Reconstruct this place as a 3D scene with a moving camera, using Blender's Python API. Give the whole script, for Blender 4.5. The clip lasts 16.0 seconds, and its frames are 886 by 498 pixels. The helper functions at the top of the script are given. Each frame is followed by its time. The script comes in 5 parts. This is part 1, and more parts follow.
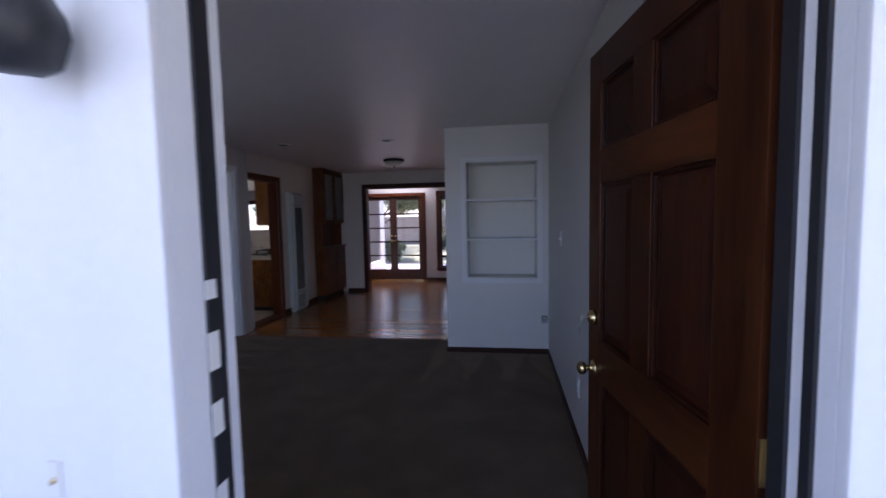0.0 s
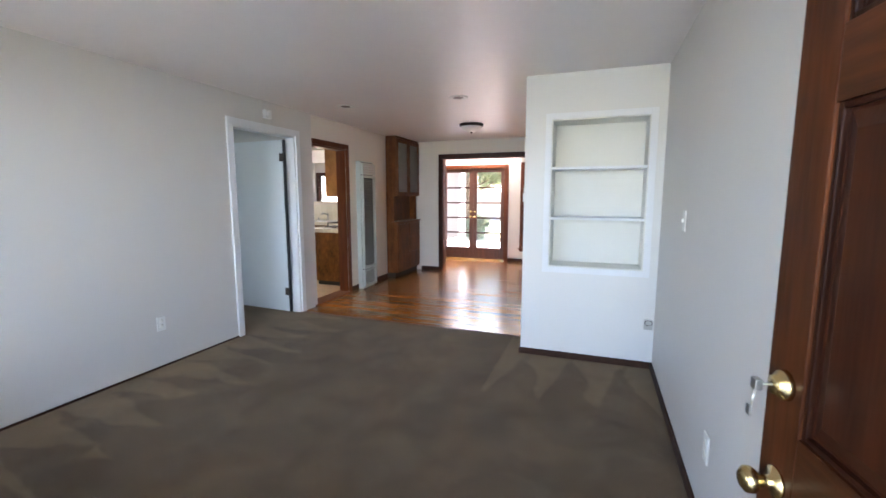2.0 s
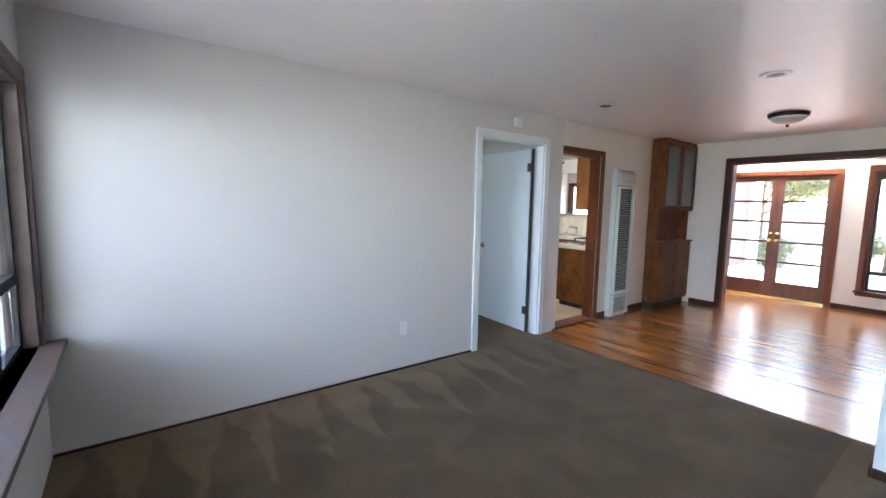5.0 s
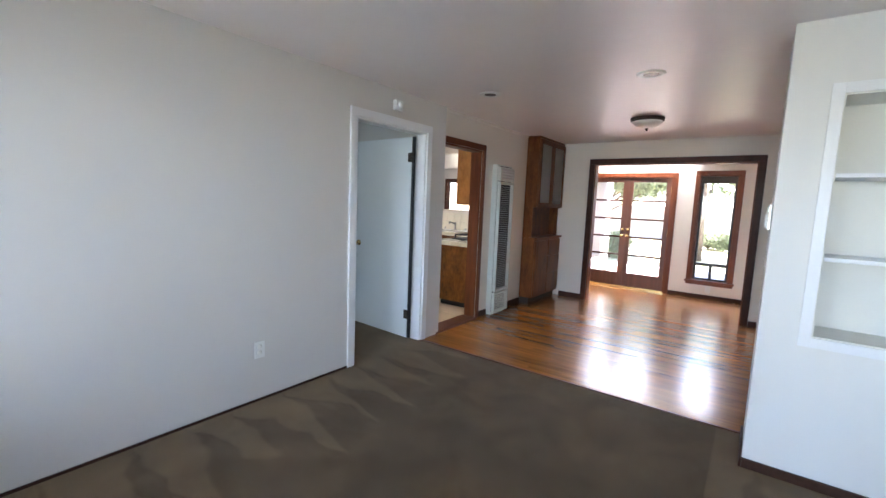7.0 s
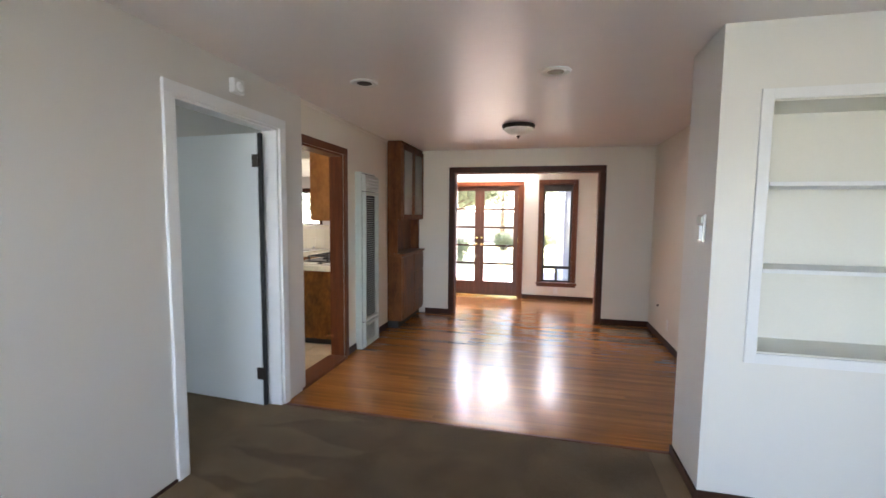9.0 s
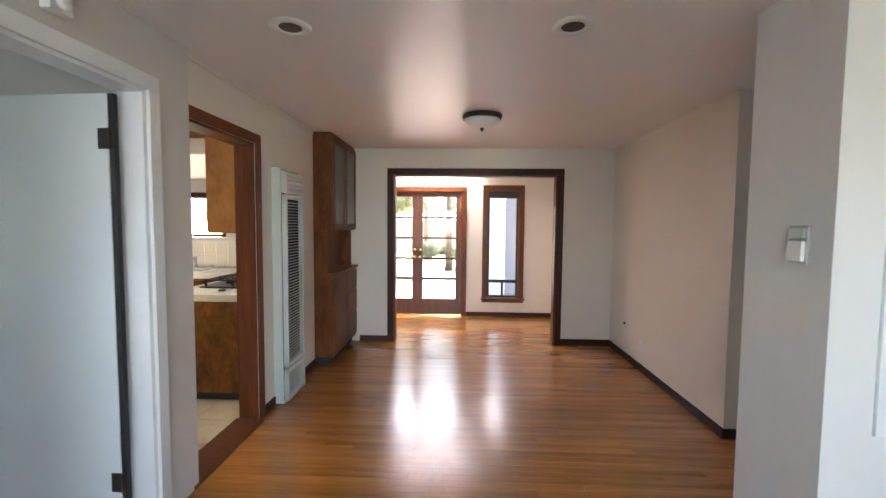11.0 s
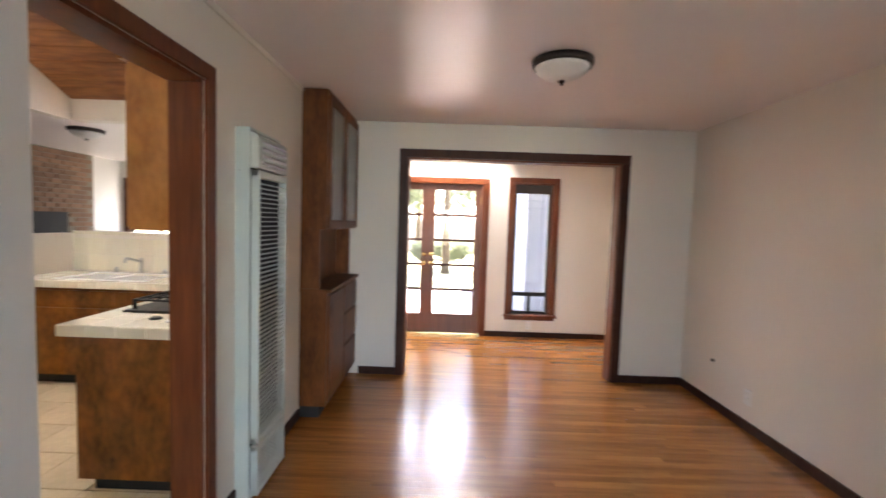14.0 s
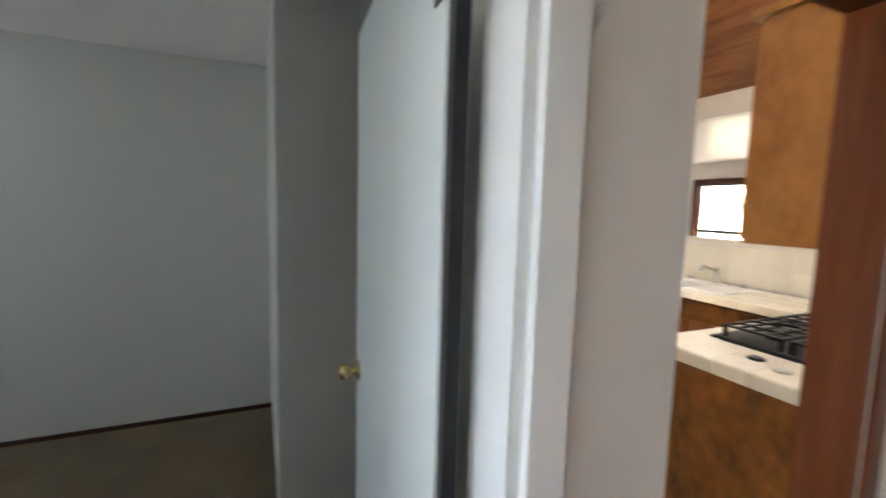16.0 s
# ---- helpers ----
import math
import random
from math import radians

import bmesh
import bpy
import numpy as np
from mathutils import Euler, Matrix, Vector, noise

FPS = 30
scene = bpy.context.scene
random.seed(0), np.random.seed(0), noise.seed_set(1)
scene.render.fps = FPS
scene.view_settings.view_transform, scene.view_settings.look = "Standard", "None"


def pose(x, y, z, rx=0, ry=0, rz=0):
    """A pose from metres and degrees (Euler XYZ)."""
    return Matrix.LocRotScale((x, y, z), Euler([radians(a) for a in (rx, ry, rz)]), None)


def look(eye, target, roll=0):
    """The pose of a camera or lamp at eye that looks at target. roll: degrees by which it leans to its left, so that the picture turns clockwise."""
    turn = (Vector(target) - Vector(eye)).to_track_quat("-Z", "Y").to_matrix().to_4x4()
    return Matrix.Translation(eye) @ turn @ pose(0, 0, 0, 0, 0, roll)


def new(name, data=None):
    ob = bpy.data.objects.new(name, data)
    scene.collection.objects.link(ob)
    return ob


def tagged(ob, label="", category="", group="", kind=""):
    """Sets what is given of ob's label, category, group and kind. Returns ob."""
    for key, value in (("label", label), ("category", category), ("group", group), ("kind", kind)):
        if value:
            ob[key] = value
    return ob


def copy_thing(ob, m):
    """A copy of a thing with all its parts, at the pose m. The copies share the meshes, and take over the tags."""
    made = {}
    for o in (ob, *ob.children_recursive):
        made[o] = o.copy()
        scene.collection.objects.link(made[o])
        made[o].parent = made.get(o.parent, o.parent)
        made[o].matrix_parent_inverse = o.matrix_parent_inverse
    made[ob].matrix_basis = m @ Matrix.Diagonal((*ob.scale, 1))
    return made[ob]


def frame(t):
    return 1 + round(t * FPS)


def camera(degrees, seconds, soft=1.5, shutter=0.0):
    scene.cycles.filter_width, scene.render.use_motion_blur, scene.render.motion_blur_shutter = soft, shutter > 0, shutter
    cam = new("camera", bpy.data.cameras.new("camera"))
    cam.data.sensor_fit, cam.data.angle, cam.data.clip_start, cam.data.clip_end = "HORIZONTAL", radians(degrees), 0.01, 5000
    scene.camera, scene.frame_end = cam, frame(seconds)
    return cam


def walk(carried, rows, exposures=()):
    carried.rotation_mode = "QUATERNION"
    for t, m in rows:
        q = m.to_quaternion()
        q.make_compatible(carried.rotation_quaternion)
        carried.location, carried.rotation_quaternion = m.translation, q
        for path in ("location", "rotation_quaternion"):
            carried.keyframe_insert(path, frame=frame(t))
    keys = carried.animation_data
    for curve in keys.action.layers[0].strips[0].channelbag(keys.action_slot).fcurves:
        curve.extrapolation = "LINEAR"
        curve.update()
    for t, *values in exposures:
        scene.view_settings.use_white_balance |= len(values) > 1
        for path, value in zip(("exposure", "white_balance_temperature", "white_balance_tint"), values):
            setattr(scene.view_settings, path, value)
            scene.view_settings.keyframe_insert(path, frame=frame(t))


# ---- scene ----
cam = camera(92.8, 16.0, 1.5, 0.4)
PATH = [
    (0, (1.285, 0.886, 1.427), (1.003, 2.861, 1.283), -1.1),
    (0.5, (1.238, 1.199, 1.416), (1.133, 3.192, 1.285), -2.0),
    (1, (1.223, 1.411, 1.42), (1.1, 3.391, 1.164), -1.2),
    (1.5, (1.271, 1.583, 1.401), (0.801, 3.508, 1.133), 0.4),
    (2, (1.28, 1.659, 1.392), (0.601, 3.523, 1.139), 0.0),
    (2.5, (1.255, 1.768, 1.365), (0.461, 3.592, 1.159), 0.4),
    (3, (1.201, 1.929, 1.41), (0.319, 3.716, 1.252), 0.6),
    (3.5, (1.126, 2.001, 1.42), (0.051, 3.677, 1.233), 1.5),
    (4, (1.112, 2.113, 1.43), (-0.358, 3.453, 1.219), 0.75),
    (4.2, (1.078, 2.11, 1.433), (-0.516, 3.296, 1.213), 1.0),
    (6.3, (0.848, 2.349, 1.405), (-0.659, 3.654, 1.239), 2.6),
    (6.5, (0.785, 2.388, 1.42), (-0.579, 3.842, 1.26), 1.9),
    (7, (0.624, 2.483, 1.411), (-0.553, 4.083, 1.186), 2.3),
    (7.5, (0.469, 2.681, 1.426), (-0.684, 4.302, 1.221), 1.3),
    (8, (0.298, 2.836, 1.483), (-0.765, 4.515, 1.257), 2.4),
    (8.5, (0.07, 2.902, 1.427), (-0.689, 4.74, 1.21), 0.6),
    (9, (-0.112, 2.98, 1.453), (-0.576, 4.919, 1.289), 0.6),
    (9.5, (-0.223, 3.181, 1.441), (-0.582, 5.145, 1.325), 0.1),
    (9.7, (-0.239, 3.279, 1.47), (-0.58, 5.248, 1.377), 0.1),
    (11.8, (-0.717, 4.142, 1.459), (-0.699, 6.137, 1.324), 0.7),
    (12, (-0.721, 4.228, 1.47), (-0.714, 6.224, 1.341), 0.5),
    (12.5, (-0.829, 4.418, 1.449), (-0.608, 6.399, 1.292), 2.0),
    (13, (-0.952, 4.59, 1.466), (-0.433, 6.513, 1.291), 1.0),
    (13.5, (-0.975, 4.786, 1.444), (-0.562, 6.734, 1.264), 1.8),
    (14, (-1.006, 5.011, 1.452), (-1.018, 7.007, 1.328), 1.9),
    (14.5, (-1.125, 5.161, 1.444), (-1.563, 7.108, 1.318), 1.4),
    (15, (-1.323, 5.281, 1.455), (-2.156, 7.095, 1.333), 0.3),
    (15.5, (-1.468, 5.347, 1.473), (-2.885, 6.748, 1.305), 0.6),
    (16, (-1.526, 5.381, 1.475), (-3.351, 6.174, 1.272), 1.6),
]
EXPOSURES = [(0.0, 1.4, 5300, 32), (0.4, 2.0, 5500, 26), (0.8, 2.95, 5850, 20), (1.2, 3.65, 5950, 19), (1.6, 3.9, 6000, 18), (3.0, 4.05, 6000, 20), (4.2, 4.2, 5750, 16), (6.5, 3.95, 5850, 17),
             (8.0, 3.95, 6150, 17), (9.5, 3.85, 6500, 18), (12.0, 4.1, 6450, 16), (13.5, 4.15, 6450, 16), (14.5, 3.85, 6550, 18), (15.0, 3.75, 6650, 17), (15.5, 3.7, 6700, 17), (16.0, 4.2, 6500, 16)]
walk(cam, [(t, look(eye, target, roll)) for t, eye, target, roll in PATH], EXPOSURES)

# ---- light ----
SUN_ELEVATION, SUN_AZIMUTH = radians(66), radians(25)  # azimuth from +y, positive towards +x
world = bpy.data.worlds.new("sky")
scene.world = world
world.use_nodes = True
sky = world.node_tree.nodes.new("ShaderNodeTexSky")
sky.sky_type, sky.sun_disc = "NISHITA", False
sky.sun_elevation, sky.sun_rotation = SUN_ELEVATION, SUN_AZIMUTH
background = world.node_tree.nodes["Background"]
background.inputs["Strength"].default_value = 0.15
world.node_tree.links.new(sky.outputs[0], background.inputs["Color"])

sun_data = bpy.data.lights.new("sun", "SUN")
sun_data.energy, sun_data.angle, sun_data.color = 4.8, radians(0.5), (1.0, 0.95, 0.87)
sun = new("sun", sun_data)
sun_way = Vector((math.sin(SUN_AZIMUTH) * math.cos(SUN_ELEVATION), math.cos(SUN_AZIMUTH) * math.cos(SUN_ELEVATION), math.sin(SUN_ELEVATION)))
sun.matrix_world = look(sun_way * 30, (0, 0, 0))


def sky_lamp(name, eye, target, width, height, watts, colour):
    """An added lamp, in an opening or apart from one, that stands in for daylight."""
    data = bpy.data.lights.new(name, "AREA")
    data.shape, data.size, data.size_y, data.energy, data.color = "RECTANGLE", width, height, watts, colour
    ob = new(name, data)
    ob.matrix_world = look(eye, target)
    return ob


SKY = (0.70, 0.85, 1.0)
sky_lamp("front_window_light", (0.0, -1.5, 1.85), (-0.2, 3.0, 1.75), 3.8, 1.4, 9.0, SKY)
sky_lamp("sunroom_skylight_light", (-1.05, 10.22, 2.40), (-1.05, 9.9, 0.0), 1.3, 0.24, 2.0, (1.0, 0.96, 0.90))
sky_lamp("kitchen_skylight_light", (-4.02, 7.42, 3.36), (-3.7, 7.6, 0.0), 0.72, 0.82, 0.9, (1.0, 0.95, 0.86))
# Unseen fill in an added side opening, to brighten the family room
sky_lamp("family_side_fill", (-2.12, 11.6, 1.15), (-5.0, 11.6, 1.0), 1.3, 1.6, 1.8, (0.9, 0.95, 1.0))
sky_lamp("bedroom_window_light", (-4.0, 1.66, 1.6), (-4.4, 5.0, 2.1), 0.5, 0.7, 0.95, (0.75, 0.95, 1.0))

# Added daylight lamp before the closed hall end wall; no window is built
sky_lamp("hall_daylight_fill", (2.95, 6.2, 1.0), (1.2, 6.75, 0.5), 0.6, 0.9, 0.22, (0.62, 0.8, 1.0))
# Unseen fill above the deck, added for sun bounce into the dining room
sky_lamp("deck_bounce_fill", (-0.9, 12.3, 2.9), (-0.5, 8.4, 0.8), 2.4, 1.3, 12.0, (1.0, 0.94, 0.87))

# ---- materials ----
def material(name, colour, rough=0.6, vary=0.08, scale=3.0, fine=60.0, bump=0.1, metal=0.0, stretch=(1, 1, 1), dark=None, random_tone=0.0, coat=0.0, spec=0.5):
    """A painted, plastered, wooden or metal surface: two scales of tone, fine relief."""
    m = bpy.data.materials.new(name)
    m.use_nodes = True
    n, l = m.node_tree.nodes, m.node_tree.links
    b = n["Principled BSDF"]
    b.inputs["Roughness"].default_value, b.inputs["Metallic"].default_value = rough, metal
    b.inputs["Specular IOR Level"].default_value = spec
    b.inputs["Coat Weight"].default_value, b.inputs["Coat Roughness"].default_value = coat, 0.22
    co = n.new("ShaderNodeTexCoord")
    mp = n.new("ShaderNodeMapping")
    mp.inputs["Scale"].default_value = stretch
    l.new(co.outputs["Object"], mp.inputs["Vector"])
    info = n.new("ShaderNodeObjectInfo")
    if random_tone:
        add = n.new("ShaderNodeVectorMath")
        add.operation = "MULTIPLY_ADD"
        add.inputs[1].default_value = (1, 1, 1)
        grow = n.new("ShaderNodeMath")
        grow.operation = "MULTIPLY"
        grow.inputs[1].default_value = 37.0
        l.new(info.outputs["Random"], grow.inputs[0])
        l.new(mp.outputs[0], add.inputs[0])
        l.new(grow.outputs[0], add.inputs[2])
        vec = add.outputs[0]
    else:
        vec = mp.outputs[0]
    big, small = n.new("ShaderNodeTexNoise"), n.new("ShaderNodeTexNoise")
    big.inputs["Scale"].default_value, small.inputs["Scale"].default_value = scale, fine
    big.inputs["Detail"].default_value, small.inputs["Detail"].default_value = 4, 3
    l.new(vec, big.inputs["Vector"])
    l.new(vec, small.inputs["Vector"])
    ramp = n.new("ShaderNodeValToRGB")
    low = dark or tuple(c * (1 - vary) for c in colour)
    ramp.color_ramp.elements[0].position, ramp.color_ramp.elements[1].position = 0.3, 0.7
    ramp.color_ramp.elements[0].color, ramp.color_ramp.elements[1].color = (*low, 1), (*colour, 1)
    mix = n.new("ShaderNodeMath")
    mix.operation = "MULTIPLY_ADD"
    mix.inputs[1].default_value = 0.35
    half = n.new("ShaderNodeMath")
    half.operation = "MULTIPLY"
    half.inputs[1].default_value = 0.65
    l.new(big.outputs["Fac"], half.inputs[0])
    l.new(small.outputs["Fac"], mix.inputs[0])
    l.new(half.outputs[0], mix.inputs[2])
    l.new(mix.outputs[0], ramp.inputs[0])
    out = ramp.outputs[0]
    if random_tone:
        hsv = n.new("ShaderNodeHueSaturation")
        rng = n.new("ShaderNodeMapRange")
        rng.inputs["To Min"].default_value, rng.inputs["To Max"].default_value = 1 - random_tone, 1 + random_tone
        l.new(info.outputs["Random"], rng.inputs["Value"])
        l.new(rng.outputs[0], hsv.inputs["Value"])
        l.new(out, hsv.inputs["Color"])
        out = hsv.outputs[0]
    l.new(out, b.inputs["Base Color"])
    rr = n.new("ShaderNodeMapRange")
    rr.inputs["To Min"].default_value, rr.inputs["To Max"].default_value = max(rough - 0.06, 0.02), min(rough + 0.08, 1)
    l.new(big.outputs["Fac"], rr.inputs["Value"])
    l.new(rr.outputs[0], b.inputs["Roughness"])
    if bump:
        bp = n.new("ShaderNodeBump")
        bp.inputs["Strength"].default_value, bp.inputs["Distance"].default_value = bump, 0.004
        l.new(small.outputs["Fac"], bp.inputs["Height"])
        l.new(bp.outputs[0], b.inputs["Normal"])
    return m


def wood(name, light, dark, rough=0.35, axis="z", random_tone=0.0, coat=0.0, grain=1.0, spec=0.5):
    s = {"x": (0.9, 14, 14), "y": (14, 0.9, 14), "z": (14, 14, 0.9)}[axis]
    return material(name, light, rough, scale=1.6 * grain, fine=9.0 * grain, bump=0.06, stretch=s, dark=dark, random_tone=random_tone, coat=coat, spec=spec)


M_WALL = material("wall_paint", (0.67, 0.645, 0.61), 0.5, 0.04, 1.5, 220, 0.12)
M_WALL_WARM = material("warm_wall_paint", (0.77, 0.715, 0.63), 0.5, 0.04, 1.5, 220, 0.12)
# Wall paint again, lightened because the pier faces the window
M_WALL_LIT = material("lit_wall_paint", (0.76, 0.75, 0.72), 0.5, 0.04, 1.5, 220, 0.12)
M_CEIL = material("ceiling_paint", (0.86, 0.80, 0.78), 0.38, 0.04, 1.2, 9, 0.45, spec=0.85)
M_TRIM = material("white_gloss_trim", (0.82, 0.83, 0.84), 0.35, 0.05, 4, 90, 0.08)
M_SHELF = material("cream_shelf_paint", (0.79, 0.78, 0.72), 0.45, 0.05, 3, 90, 0.08)
M_OUT = material("exterior_white_paint", (0.80, 0.80, 0.82), 0.6, 0.07, 2, 40, 0.3)
M_DOORW = material("white_door_paint", (0.76, 0.80, 0.82), 0.4, 0.04, 2, 80, 0.06)
M_FLOOR = wood("oak_strip", (0.46, 0.188, 0.038), (0.23, 0.082, 0.015), 0.2, "x", 0.17, 0.55)
M_GAP = material("dark_joint", (0.05, 0.025, 0.012), 0.8, 0.2, 8, 60, 0)
M_TRIMWOOD = wood("reddish_trim", (0.18, 0.048, 0.013), (0.085, 0.021, 0.006), 0.4, "z", spec=0.3)
M_TRIMWOOD_X = wood("reddish_trim_across", (0.18, 0.048, 0.013), (0.085, 0.021, 0.006), 0.4, "x", spec=0.3)
M_FRENCH = wood("brown_french_door", (0.15, 0.055, 0.03), (0.08, 0.026, 0.014), 0.4, "z")
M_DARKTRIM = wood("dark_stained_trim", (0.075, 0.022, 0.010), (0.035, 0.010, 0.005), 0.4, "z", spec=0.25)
M_SILL = wood("aged_brown_window_wood", (0.15, 0.10, 0.078), (0.08, 0.052, 0.04), 0.5, "x")
M_BASE = wood("baseboard_wood", (0.06, 0.022, 0.011), (0.028, 0.010, 0.005), 0.5, "y", spec=0.25)
M_HUTCH = material("birch_plywood_stain", (0.23, 0.078, 0.019), 0.38, 0.3, 5, 26, 0.05, stretch=(2, 2, 0.7), spec=0.25, dark=(0.06, 0.018, 0.006))
# Blotchy counter plywood, darkened for the shade it stands in
M_KITWOOD = material("shaded_kitchen_plywood", (0.33, 0.125, 0.025), 0.38, 0.3, 4, 20, 0.05, stretch=(1.6, 1.6, 0.9), spec=0.25, dark=(0.055, 0.017, 0.004))
# Same plywood, lightened to honey because the wall cabinet catches more light
M_KITWOOD_LIT = material("lit_cabinet_plywood", (0.52, 0.235, 0.060), 0.38, 0.3, 3, 20, 0.05, stretch=(1.6, 1.6, 0.9), spec=0.3, dark=(0.27, 0.105, 0.024))
M_PINE = material("pine_ceiling", (0.36, 0.14, 0.045), 0.5, 0.3, 3, 10, 0.08, stretch=(0.6, 4, 4), dark=(0.11, 0.035, 0.012), random_tone=0.25)
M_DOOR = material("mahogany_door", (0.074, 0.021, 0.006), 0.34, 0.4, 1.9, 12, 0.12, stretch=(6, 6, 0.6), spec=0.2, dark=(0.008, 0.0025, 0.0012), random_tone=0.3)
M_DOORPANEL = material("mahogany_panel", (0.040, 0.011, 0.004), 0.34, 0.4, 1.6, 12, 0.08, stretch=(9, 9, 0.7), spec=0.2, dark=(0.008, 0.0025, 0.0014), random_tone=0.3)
M_DOORX = material("mahogany_rail", (0.082, 0.024, 0.007), 0.34, 0.4, 1.9, 12, 0.12, stretch=(0.6, 6, 6), spec=0.2, dark=(0.008, 0.0025, 0.0012), random_tone=0.2)
M_BRASS = material("brass", (0.75, 0.58, 0.27), 0.22, 0.1, 20, 90, 0.02, metal=1.0)
M_STEEL = material("dull_steel", (0.55, 0.55, 0.53), 0.3, 0.1, 20, 90, 0.02, metal=1.0)
M_BRONZE = material("dark_bronze", (0.06, 0.045, 0.038), 0.4, 0.2, 20, 90, 0.05, metal=0.6)
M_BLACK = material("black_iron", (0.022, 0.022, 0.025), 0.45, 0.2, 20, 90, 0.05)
M_HEATER = material("enamel_heater", (0.56, 0.61, 0.555), 0.3, 0.06, 5, 60, 0.04)
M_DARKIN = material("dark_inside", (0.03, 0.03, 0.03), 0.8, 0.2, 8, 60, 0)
M_PLASTIC = material("white_plastic", (0.80, 0.80, 0.77), 0.4, 0.04, 12, 90, 0.02)
M_TILE = material("cream_glazed_tile", (0.82, 0.77, 0.63), 0.18, 0.05, 4, 30, 0.03, random_tone=0.04)
M_GROUT = material("grout", (0.20, 0.17, 0.13), 0.85, 0.15, 8, 120, 0.1)
M_FTILE = material("beige_floor_tile", (0.66, 0.54, 0.36), 0.35, 0.25, 5, 30, 0.05, dark=(0.50, 0.39, 0.24), random_tone=0.06)
M_BRICK = material("brown_brick", (0.22, 0.125, 0.075), 0.8, 0.3, 14, 70, 0.4, random_tone=0.25)
M_SINK = material("white_sink_enamel", (0.85, 0.85, 0.82), 0.12, 0.03, 4, 60, 0)
M_SHADE = material("frosted_shade", (0.82, 0.80, 0.76), 0.35, 0.04, 6, 60, 0.02)
M_ALU = material("dark_anodised_frame", (0.035, 0.03, 0.028), 0.4, 0.2, 20, 90, 0.03, metal=0.4)
M_DECK = wood("weathered_deck", (0.50, 0.42, 0.40), (0.36, 0.29, 0.28), 0.75, "x", 0.1)
# White boards, with their bluish shade put into the base colour
M_SIDING = material("shaded_white_clapboard", (0.26, 0.28, 0.33), 0.55, 0.06, 3, 60, 0.1)
M_CONC = material("porch_concrete", (0.42, 0.41, 0.39), 0.85, 0.2, 3, 80, 0.3)
M_GROUND = material("dry_grass_ground", (0.46, 0.40, 0.24), 0.95, 0.4, 0.6, 12, 0.5, dark=(0.26, 0.25, 0.12))
M_LEAF = material("leaf", (0.20, 0.22, 0.12), 0.5, 0.4, 3, 20, 0, dark=(0.09, 0.11, 0.055))
leaf_nodes, leaf_links = M_LEAF.node_tree.nodes, M_LEAF.node_tree.links
leaf_glow, leaf_mix = leaf_nodes.new("ShaderNodeBsdfTranslucent"), leaf_nodes.new("ShaderNodeMixShader")
leaf_glow.inputs["Color"].default_value = (0.34, 0.37, 0.24, 1)
leaf_links.new(leaf_nodes["Principled BSDF"].outputs[0], leaf_mix.inputs[1])
leaf_links.new(leaf_glow.outputs[0], leaf_mix.inputs[2])
leaf_links.new(leaf_mix.outputs[0], leaf_nodes["Material Output"].inputs["Surface"])
M_BARK = material("bark", (0.16, 0.11, 0.075), 0.9, 0.4, 6, 40, 0.6)
M_ROOF = material("roof_shingle", (0.12, 0.11, 0.10), 0.9, 0.3, 5, 60, 0.5)


